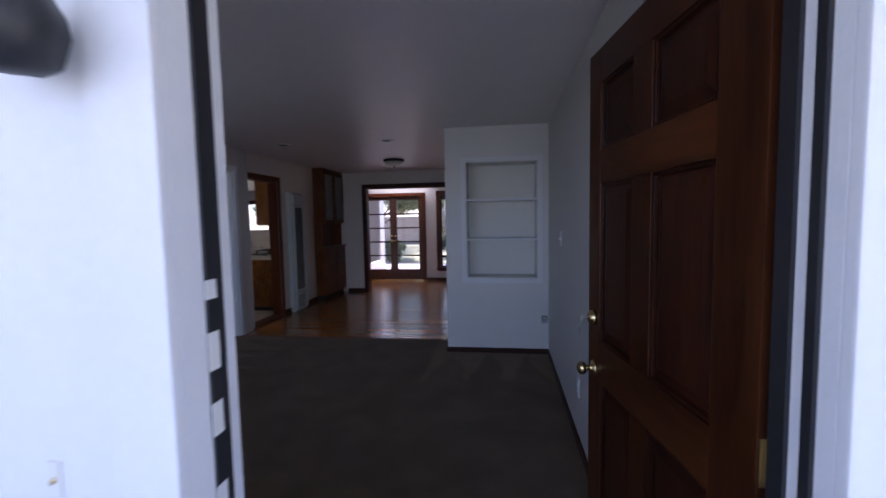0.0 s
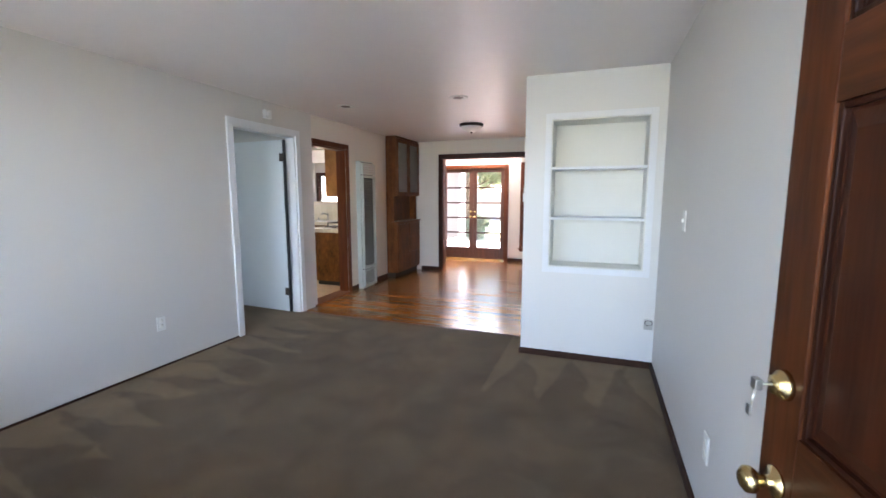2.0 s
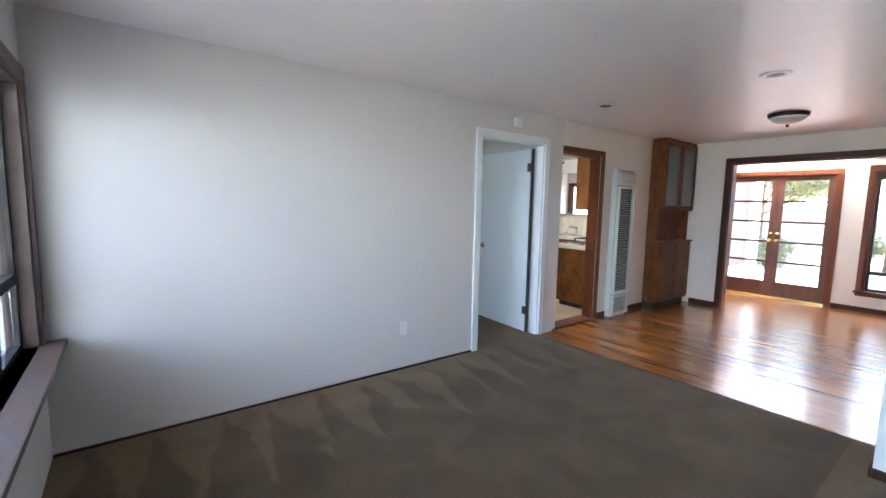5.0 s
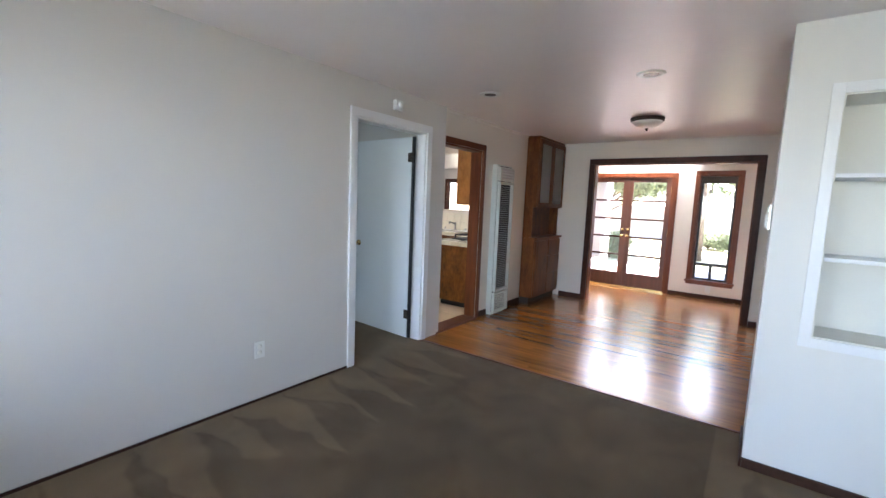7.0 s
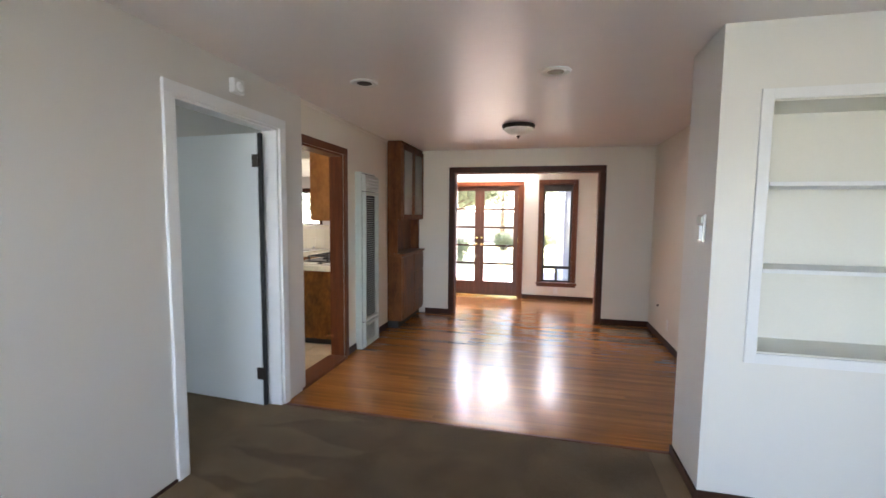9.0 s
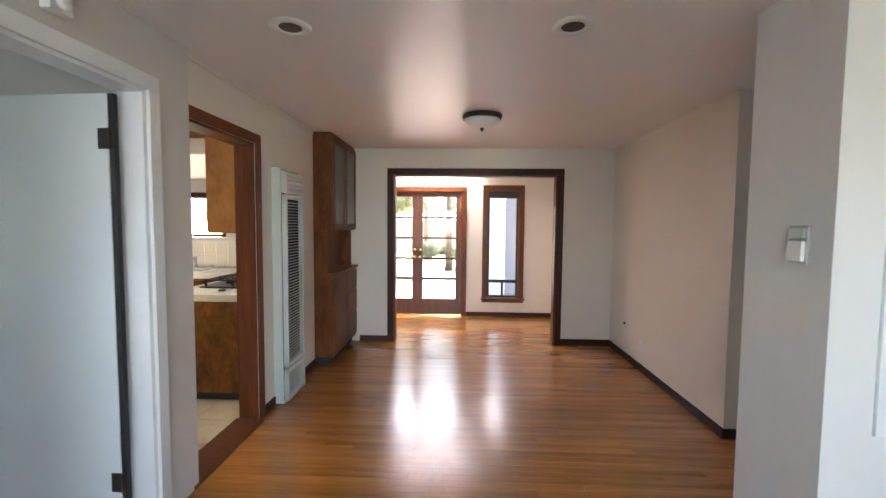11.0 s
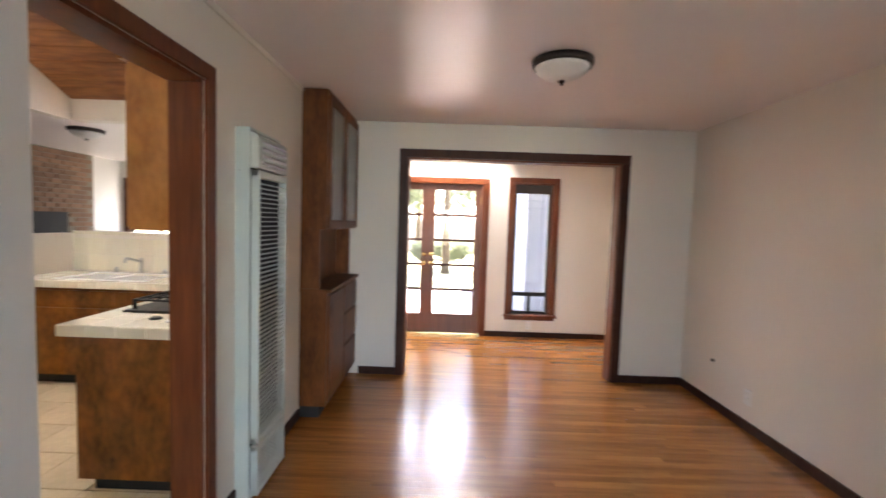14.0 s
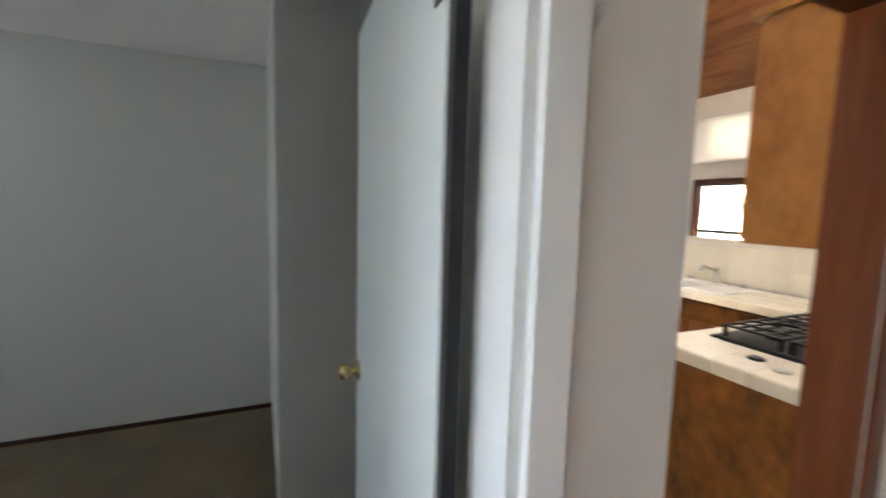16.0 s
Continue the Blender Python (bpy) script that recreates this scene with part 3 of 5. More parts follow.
lining("trim_wide_opening_lining", OP[0] - 0.002, OP[1] + 0.002, FAR0 - 0.001, FAR1 + 0.004, OP[2] + 0.002, 0.018, M_TRIMWOOD, "reddish brown lining of the wide opening", "y")

k = Build()
k.box(HD[0] - 0.065, HD[0], HALL - 0.016, HALL, 0, HD[2], 0.004).box(HD[1], HD[1] + 0.065, HALL - 0.016, HALL, 0, HD[2], 0.004)
k.box(HD[0] - 0.065, HD[1] + 0.065, HALL - 0.016, HALL, HD[2], HD[2] + 0.065, 0.004)
structure(k.put("trim_hall_door", M_TRIM), "white painted hall doorway casing", "door casing")

base = Build()
B = 0.07
for x0, x1, y0, y1 in ((LX, LX + 0.012, FRONT1 + 0.001, BD[0] - 0.07), (RX - 0.014, RX, 2.75, PIER0), (0.69, RX - 0.014, PIER0 - 0.014, PIER0), (0.676, 0.69, PIER0 - 0.014, PIER1 + 0.0), (-4.68, -4.668, FRONT1 + 0.001, 5.439)):
    base.box(x0, x1, y0, y1, 0, 0.016 if -2.1 < x1 < -1.9 else 0.03 if x1 < -4 else 0.055, 0.003)
for x0, x1, y0, y1 in ((DX, DX + 0.014, KD[1] + 0.066, 7.06), (DX, DX + 0.014, 7.45, 7.99), (-1.80, OP[0] - 0.076, FAR0 - 0.014, FAR0), (OP[1] + 0.076, DR, FAR0 - 0.014, FAR0), (DR - 0.014, DR, HALL, FAR0 - 0.014), (DR - 0.014, HD[0] - 0.066, HALL - 0.014, HALL),
                       (FD[1] + 0.076, SUNR, BACK0 - 0.014, BACK0), (SUNR - 0.014, SUNR, FAR1, BACK0 - 0.014), (RX - 1.0, 3.08, PIER1, PIER1 + 0.014)):
    base.box(x0, x1, y0, y1, 0, B, 0.003)
structure(base.put("baseboard", M_BASE), "dark brown wooden baseboard", "baseboard")
structure(box("trim_dining_cornice", DX, DX + 0.014, 5.99, 7.99, CEIL - 0.03, CEIL, M_WALL_WARM, bevel=0.004), "thin white ceiling trim", "trim")

# ---- windows ----
def sash_window(name, label, x0, x1, z0, z1, y, inward, rail, casing, mat_case, split, sill_w=0.07):
    """A window in a wall along x: wooden casing on the room side, dark metal frame, glass. inward: +1 when the room lies towards +y."""
    w = thing(name, ((x0 + x1) / 2, y, z0), label, "window", kind="structure")
    s = inward

    def b(kb, a0, a1, d0, d1, c0, c1, bev=0.0):
        lo, hi = sorted((y + s * d0, y + s * d1))
        kb.box(a0, a1, lo, hi, c0, c1, bev)

    kb = Build()
    b(kb, x0 - casing, x0, 0, 0.02, z0, z1, 0.004)
    b(kb, x1, x1 + casing, 0, 0.02, z0, z1, 0.004)
    b(kb, x0 - casing, x1 + casing, 0, 0.02, z1, z1 + casing, 0.004)
    b(kb, x0 - 0.002, x0 + 0.018, -0.12, 0.0, z0, z1)
    b(kb, x1 - 0.018, x1 + 0.002, -0.12, 0.0, z0, z1)
    b(kb, x0 + 0.018, x1 - 0.018, -0.12, 0.0, z1 - 0.018, z1)
    kb.put("frame", mat_case, w)
    kb = Build()
    b(kb, x0 - casing - 0.015, x1 + casing + 0.015, -0.12, sill_w, z0 - 0.03, z0, 0.005)
    b(kb, x0 - casing, x1 + casing, 0, 0.016, z0 - 0.075, z0 - 0.03, 0.004)
    kb.put("sill", mat_case, w)
    kb = Build()
    f = 0.03
    a0, a1, c0, c1 = x0 + 0.018, x1 - 0.018, z0, z1 - 0.018
    b(kb, a0, a0 + f, -0.10, -0.06, c0, c1)
    b(kb, a1 - f, a1, -0.10, -0.06, c0, c1)
    b(kb, a0 + f, a1 - f, -0.10, -0.06, c0, c0 + f)
    b(kb, a0 + f, a1 - f, -0.10, -0.06, c1 - f, c1)
    b(kb, a0 + f, a1 - f, -0.10, -0.055, rail - 0.025, rail + 0.025)
    for p in split:
        b(kb, p - 0.02, p + 0.02, -0.10, -0.06, c0 + f, rail - 0.025)
    kb.put("sash", M_ALU, w)
    kb = Build()
    b(kb, a0 + f, a1 - f, -0.084, -0.08, rail + 0.025, c1 - f)
    xs = [a0 + f, *split, a1 - f]
    for p, q in zip(xs, xs[1:]):
        b(kb, p + 0.02, q - 0.02, -0.084, -0.08, c0 + f, rail - 0.025)
    g = kb.put("pane", M_GLASS, w)
    g.visible_shadow = False
    return w


win = sash_window("window_tall", "tall wood-cased window with dark metal sash and raised blind", *WN[:2], *WN[2:], BACK0, -1, 0.555, 0.068, M_TRIMWOOD, [0.105])
box("blind", WN[0] + 0.02, WN[1] - 0.02, BACK0 + 0.02, BACK0 + 0.055, 1.86, 1.968, M_BRONZE, win, 0.006)
sash_window("window_front", "wide front window with dark metal frame and grey sill", *WIN_L, FRONT1, 1, 1.02, 0.07, M_SILL, [-1.45, -0.4], 0.10)
sash_window("window_bedroom", "bedroom window with dark metal frame", -4.3, -3.7, 1.2, 2.0, FRONT1, 1, 1.4, 0.06, M_TRIM, [-4.0])
sash_window("window_family", "dark framed family room window", -6.75, -5.6, 1.0, 2.0, 12.6, -1, 1.16, 0.07, M_DARKTRIM, [-6.2])

# ---- french doors ----
def knob(kb, at, way):
    m = Matrix.Translation(at) @ Vector(way).to_track_quat("Z", "Y").to_matrix().to_4x4()
    kb.turn([(0.032, 0), (0.032, 0.006), (0.013, 0.010), (0.012, 0.032), (0.020, 0.036), (0.027, 0.046), (0.026, 0.058), (0.016, 0.066), (0.002, 0.068)], m, 20)


def lock(kb, at, way):
    m = Matrix.Translation(at) @ Vector(way).to_track_quat("Z", "Y").to_matrix().to_4x4()
    kb.turn([(0.031, 0), (0.029, 0.012), (0.020, 0.018), (0.019, 0.024), (0.002, 0.025)], m, 20)


def french_leaf(x0, x1, y, latch_right):
    w = thing("french_door", ((x0 + x1) / 2, y, 0.03), "reddish brown french door leaf with five panes, closed", "door", "pair of french doors")
    z0, z1, st = 0.031, FD[2] - 0.0083, 0.080
    Build().box(x0, x0 + st, y, y + 0.042, z0, z1, 0.003).box(x1 - st, x1, y, y + 0.042, z0, z1, 0.003).put("stile", M_FRENCH, w)
    Build().box(x0 + st, x1 - st, y, y + 0.042, z0, 0.262, 0.003).box(x0 + st, x1 - st, y, y + 0.042, 1.872, z1, 0.003).put("rail", M_FRENCH, w)
    kb = Build()
    step = (1.872 - 0.262) / 5
    for i in range(1, 5):
        kb.box(x0 + st, x1 - st, y + 0.006, y + 0.036, 0.262 + i * step - 0.016, 0.262 + i * step + 0.016, 0.003)
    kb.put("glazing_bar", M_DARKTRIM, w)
    for i in range(5):
        g = box("pane", x0 + st, x1 - st, y + 0.019, y + 0.023, 0.262 + i * step + 0.0162 * (i > 0), 0.262 + (i + 1) * step - 0.0162 * (i < 4), M_GLASS, w)
        g.visible_shadow = False
    if latch_right:
        box("astragal", x1 - 0.014, x1 + 0.018, y - 0.010, y - 0.0005, z0, z1, M_FRENCH, w, 0.003)
    kx = x1 - 0.04 if latch_right else x0 + 0.045
    kb = Build()
    knob(kb, (kx, y, 0.93), (0, -1, 0))
    lock(kb, (kx, y, 1.04), (0, -1, 0))
    kb.put("knob", M_BRASS, w)
    kb = Build()
    for z in (0.25, 1.0, 1.75):
        hx = x0 if latch_right else x1
        kb.box(hx - 0.008, hx + 0.008, y - 0.006, y, z - 0.045, z + 0.045, 0.002)
    kb.put("hinge", M_BRASS, w)
    return w


mid = (FD[0] + FD[1]) / 2
french_leaf(FD[0] + 0.0182, mid - 0.002, BACK0 + 0.035, True)
french_leaf(mid + 0.002, FD[1] - 0.0182, BACK0 + 0.035, False)
lining("trim_french_lining", FD[0] - 0.002, FD[1] + 0.002, BACK0 - 0.001, BACK1 + 0.002, FD[2] + 0.012, 0.02, M_TRIMWOOD, "reddish brown french door frame", "y")
k = Build()
k.box(FD[0] - 0.075, FD[0], BACK0 - 0.02, BACK0, 0, FD[2], 0.004).box(FD[1], FD[1] + 0.075, BACK0 - 0.02, BACK0, 0, FD[2], 0.004)
k.box(FD[0] - 0.075, FD[1] + 0.075, BACK0 - 0.02, BACK0, FD[2], FD[2] + 0.075, 0.004)
structure(k.put("trim_french_doors", M_TRIMWOOD), "reddish brown french door casing", "door casing")
structure(box("french_door_sill", FD[0], FD[1], BACK0 - 0.03, BACK1 + 0.02, -0.004, 0.03, M_BRASS, bevel=0.006), "worn brass-coloured french door sill", "sill")

# ---- front door ----
def front_door():
    w_leaf, h, t = 0.95, 2.03, 0.044
    door = thing("front_door", (RX - 0.012, FRONT1 - 0.01, 0.03), "dark mahogany six-panel front door, standing open", "door")
    parts = []

    def part(kb, name, mat):
        ob = new(name, kb.mesh(name, mat))
        ob.parent = door
        parts.append(ob)

    s, sh = 0.115, 0.15
    panels = ((0.22, 0.74), (0.90, 1.52), (1.65, 1.90))
    for x0, x1 in ((0, sh), (w_leaf - s, w_leaf)):
        part(Build().box(-x1, -x0, 0, t, 0, h, 0.003), "stile", M_DOOR)
    c = 0.505
    for z0, z1 in panels:
        part(Build().box(-c - 0.06, -c + 0.06, 0.001, t - 0.001, z0, z1, 0.003), "mullion", M_DOOR)
    edges = [0, *[v for p in panels for v in p], h]
    for z0, z1 in zip(edges[::2], edges[1::2]):
        part(Build().box(-w_leaf + s, -sh, 0.0005, t - 0.0005, z0, z1, 0.003), "rail", M_DOORX)
    for z0, z1 in panels:
        for x0, x1 in ((sh, c - 0.06), (c + 0.06, w_leaf - s)):
            kb = Build()
            kb.box(-x1, -x0, 0.017, t - 0.017, z0, z1)
            i, d = 0.05, 0.006
            for ya, yb in ((0.017, d), (t - 0.017, t - d)):
                o = [kb.bm.verts.new((x, ya, z)) for x, z in ((-x1 + 0.018, z0 + 0.018), (-x0 - 0.018, z0 + 0.018), (-x0 - 0.018, z1 - 0.018), (-x1 + 0.018, z1 - 0.018))]
                q = [kb.bm.verts.new((x, yb, z)) for x, z in ((-x1 + i, z0 + i), (-x0 - i, z0 + i), (-x0 - i, z1 - i), (-x1 + i, z1 - i))]
                kb.bm.faces.new(q)
                for j in range(4):
                    kb.bm.faces.new((o[j], o[(j + 1) % 4], q[(j + 1) % 4], q[j]))
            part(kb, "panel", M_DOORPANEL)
            kb = Build()
            e = 0.012
            for a0, a1, c0, c1 in ((-x1, -x1 + e, z0, z1), (-x0 - e, -x0, z0, z1), (-x1 + e, -x0 - e, z0, z0 + e), (-x1 + e, -x0 - e, z1 - e, z1)):
                kb.box(a0, a1, 0.006, t - 0.006, c0, c1, 0.004)
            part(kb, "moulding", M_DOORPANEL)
    kb = Build()
    kx = -w_leaf + 0.065
    knob(kb, (kx, 0, 0.775), (0, -1, 0))
    knob(kb, (kx, t, 0.775), (0, 1, 0))
    part(kb, "knob", M_BRASS)
    kb = Build()
    lock(kb, (kx, 0, 0.985), (0, -1, 0))
    lock(kb, (kx, t, 0.985), (0, 1, 0))
    part(kb, "deadbolt", M_BRASS)
    kb = Build()
    for z in (0.22, 0.90, 1.84):
        kb.box(-0.002, 0.004, 0.002, t, z - 0.05, z + 0.05, 0.001)
        kb.rod((0.006, t + 0.004, z - 0.05), (0.006, t + 0.004, z + 0.05), 0.007)
    part(kb, "hinge", M_BRASS)
    kb = Build()
    kb.rod((kx, -0.022, 0.985), (kx, -0.048, 0.985), 0.003, 8)
    kb.box(kx - 0.011, kx + 0.011, -0.060, -0.046, 0.974, 0.996, 0.003)
    kb.rod((kx, -0.054, 0.976), (kx + 0.004, -0.062, 0.935), 0.0025, 8)
    kb.box(kx - 0.008, kx + 0.008, -0.065, -0.061, 0.918, 0.938, 0.0015)
    part(kb, "key", M_STEEL)
    door.matrix_basis = pose(JX - 0.014, FRONT1 + 0.012, 0.03, 0, 0, -81.5)
    return door


front_door()
k = Build()
k.box(0.651, 0.675, FRONT0, FRONT1, -0.03, 2.07).box(JX, JX + 0.024, FRONT0, FRONT1, -0.03, 2.07)
k.box(0.675, JX, FRONT0, FRONT1, 2.046, 2.07)
k.box(0.535, 0.675, FRONT0 - 0.03, FRONT0, -0.03, 2.07, 0.006).box(JX, JX + 0.144, FRONT0 - 0.03, FRONT0, -0.03, 2.07, 0.006)
k.box(0.535, JX + 0.144, FRONT0 - 0.03, FRONT0, 2.07, 2.19, 0.006)
k.box(0.58, 0.65, FRONT1, FRONT1 + 0.012, 0.012, 2.07, 0.004).box(0.58, RX, FRONT1, FRONT1 + 0.016, 2.07, 2.14, 0.004)
structure(k.put("trim_front_door", M_OUT), "white painted front door frame", "door casing")
k = Build().box(0.6751, 0.683, 1.668, 1.716, -0.03, 2.046).box(JX - 0.008, JX - 0.0001, 1.64, 1.665, -0.03, 2.046).box(JX - 0.008, JX - 0.0001, 1.705, 1.752, -0.03, 2.046)
structure(k.put("weather_strip", M_BLACK), "black rubber weather strip on the door frame", "weather strip")
k = Build()
for z0, z1 in ((0.80, 0.87), (0.98, 1.05), (1.12, 1.2), (1.27, 1.31)):
    k.box(0.6832, 0.6855, 1.66, 1.692, z0, z1)
structure(k.put("strike_plate", M_PLASTIC), "white painted strike plates on the door frame", "strike plate")

# ---- bedroom door ----
def bedroom_door():
    w_leaf, h, t = 0.845, 1.995, 0.036
    door = thing("bedroom_door", (LX - 0.1, BD[1] - 0.03, 0.02), "plain white flush bedroom door, standing open", "door")
    ob = new("leaf", Build().box(-w_leaf, -0.010, -t, 0, 0, h, 0.002).mesh("leaf", M_DOORW))
    ob.parent = door
    # Black strip fills the hinge gap, in place of the shadow there
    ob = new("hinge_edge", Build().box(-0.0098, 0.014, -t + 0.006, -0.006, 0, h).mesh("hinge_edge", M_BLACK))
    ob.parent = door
    kb = Build()
    knob(kb, (-w_leaf + 0.06, -t, 0.90), (0, -1, 0))
    knob(kb, (-w_leaf + 0.06, 0, 0.90), (0, 1, 0))
    kb.box(-w_leaf - 0.001, -w_leaf + 0.001, -t + 0.006, -0.006, 0.86, 0.94)
    ob = new("knob", kb.mesh("knob", M_BRASS))
    ob.parent = door
    for z in (0.24, 1.80):
        kb = Build()
        kb.box(-0.002, 0.016, -t + 0.003, -t + 0.007, z - 0.045, z + 0.045, 0.001).box(-0.056, -0.002, -t - 0.003, -t + 0.001, z - 0.045, z + 0.045, 0.001)
        kb.rod((0.004, -t - 0.004, z - 0.048), (0.004, -t - 0.004, z + 0.048), 0.007)
        ob = new("hinge", kb.mesh("hinge", M_BRONZE))
        ob.parent = door
    door.matrix_basis = pose(LX - 0.10, BD[1] - 0.05, 0.02, 0, 0, -3.5)
    return door


bedroom_door()

# ---- bookcase shelves ----
case = thing("built_in_bookcase", ((SHX0 + SHX1) / 2, PIER0, SHZ0), "cream painted built-in bookcase, empty shelves", "bookcase", kind="structure")
k = Build()
e = 0.012
k.box(SHX0, SHX0 + e, PIER0 + 0.002, PIER0 + 0.29, SHZ0, SHZ1).box(SHX1 - e, SHX1, PIER0 + 0.002, PIER0 + 0.29, SHZ0, SHZ1)
k.box(SHX0 + e, SHX1 - e, PIER0 + 0.002, PIER0 + 0.29, SHZ0, SHZ0 + e).box(SHX0 + e, SHX1 - e, PIER0 + 0.002, PIER0 + 0.29, SHZ1 - e, SHZ1)
k.box(SHX0, SHX1, PIER0 + 0.29, PIER0 + 0.299, SHZ0, SHZ1)
k.put("carcass", M_SHELF, case)
k = Build()
f = 0.045
k.box(SHX0 - f, SHX0 + 0.004, PIER0 - 0.014, PIER0, SHZ0 - f, SHZ1 + f, 0.003).box(SHX1 - 0.004, SHX1 + f, PIER0 - 0.014, PIER0, SHZ0 - f, SHZ1 + f, 0.003)
k.box(SHX0 + 0.004, SHX1 - 0.004, PIER0 - 0.0135, PIER0, SHZ0 - f, SHZ0 + 0.004, 0.003).box(SHX0 + 0.004, SHX1 - 0.004, PIER0 - 0.0135, PIER0, SHZ1 - 0.004, SHZ1 + f, 0.003)
k.put("face_frame", M_TRIM, case)
for z in (1.199, 1.612):
    box("shelf", SHX0 + e, SHX1 - e, PIER0 - 0.006, PIER0 + 0.29, z - 0.01, z + 0.01, M_TRIM, case, 0.002)

# ---- wall heater ----
def heater(y0, y1, z1):
    """A shallow wall box, and a front cover that stands off it with a rounded hood, louvres and a foot grille."""
    x0, xm, x1 = DX, -1.968, -1.925
    h = thing("wall_heater", ((x0 + x1) / 2, (y0 + y1) / 2, 0.0), "tall pale green-white enamel gas wall heater", "heater")
    k = Build()
    k.box(x0, xm, y0, y0 + 0.014, 0.02, z1, 0.004).box(x0, xm, y1 - 0.014, y1, 0.02, z1, 0.004)
    k.box(x0, xm, y0 + 0.014, y1 - 0.014, z1 - 0.014, z1, 0.004).box(x0, xm, y0 + 0.014, y1 - 0.014, 0.0, 0.03).box(x0, x0 + 0.008, y0 + 0.014, y1 - 0.014, 0.03, z1 - 0.014)
    k.put("wall_box", M_HEATER, h)
    box("core", x0 + 0.009, xm - 0.002, y0 + 0.015, y1 - 0.015, 0.031, z1 - 0.015, M_DARKIN, h)
    a, b, zh, zl, f = y0 + 0.006, y1 - 0.006, z1 - 0.195, 0.30, 0.019
    k = Build()
    for z, w in ((0.03, 0.030), (zl - 0.045, 0.030), (zl + 0.0, 0.034), (zh - 0.046, 0.036)):
        k.box(xm + 0.004, x1, a, b, z, z + w, 0.005)
    for p, q in ((a, a + f), (b - f, b)):
        k.box(xm + 0.004, x1 + 0.002, p, q, zl, zh - 0.010, 0.005).box(xm + 0.004, x1 + 0.001, p, q, 0.028, zl - 0.012, 0.005)
    k.put("front_cover", M_HEATER, h)
    k = Build()
    z = zl + 0.044
    while z < zh - 0.06:
        k.box(x1 - 0.014, x1 - 0.001, a + f + 0.0005, b - f - 0.0005, z, z + 0.005)
        z += 0.0235
    k.put("louvre", M_HEATER, h)
    k = Build()
    for i in range(9):
        k.box(x1 - 0.010, x1 - 0.003, a + f + 0.0005, b - f - 0.0005, 0.066 + i * 0.021, 0.073 + i * 0.021)
    for i in range(12):
        yy = a + f + 0.01 + i * (b - a - 2 * f - 0.02) / 11
        k.box(x1 - 0.014, x1 - 0.0105, yy - 0.003, yy + 0.003, 0.061, zl - 0.046)
    k.put("grille", M_HEATER, h)
    k = Build()
    zt, curve = z1 - 0.022, []
    for i in range(7):
        g = i / 6 * math.pi / 2
        curve.append((x1 - 0.040 + 0.040 * math.sin(g), zt - 0.045 + 0.045 * math.cos(g)))
    k.prism([(xm + 0.003, zh), (xm + 0.003, zt), *curve, (x1, zh)], "y", a, b)
    k.put("hood", M_HEATER, h)
    k = Build()
    for i in range(4):
        z = zh + 0.022 + i * 0.034
        d = 0.0 if i < 3 else -0.004
        k.prism([(x1 + d - 0.002, z - 0.004), (x1 + d + 0.010, z), (x1 + d + 0.012, z + 0.006), (x1 + d - 0.002, z + 0.020)], "y", a + 0.035, b - 0.035)
    k.put("vent_slat", M_STEEL, h)
    for xx, yy, z in ((x0 + 0.02, y0, z1 - 0.035), (xm + 0.014, a, z1 - 0.045), (x0 + 0.02, y0, z1 - 0.21)):
        Build().turn([(0.005, 0.0), (0.004, 0.004), (0.001, 0.005)], pose(xx, yy, z, 90), 10).put("screw", M_STEEL, h)


heater(7.07, 7.44, 1.885)

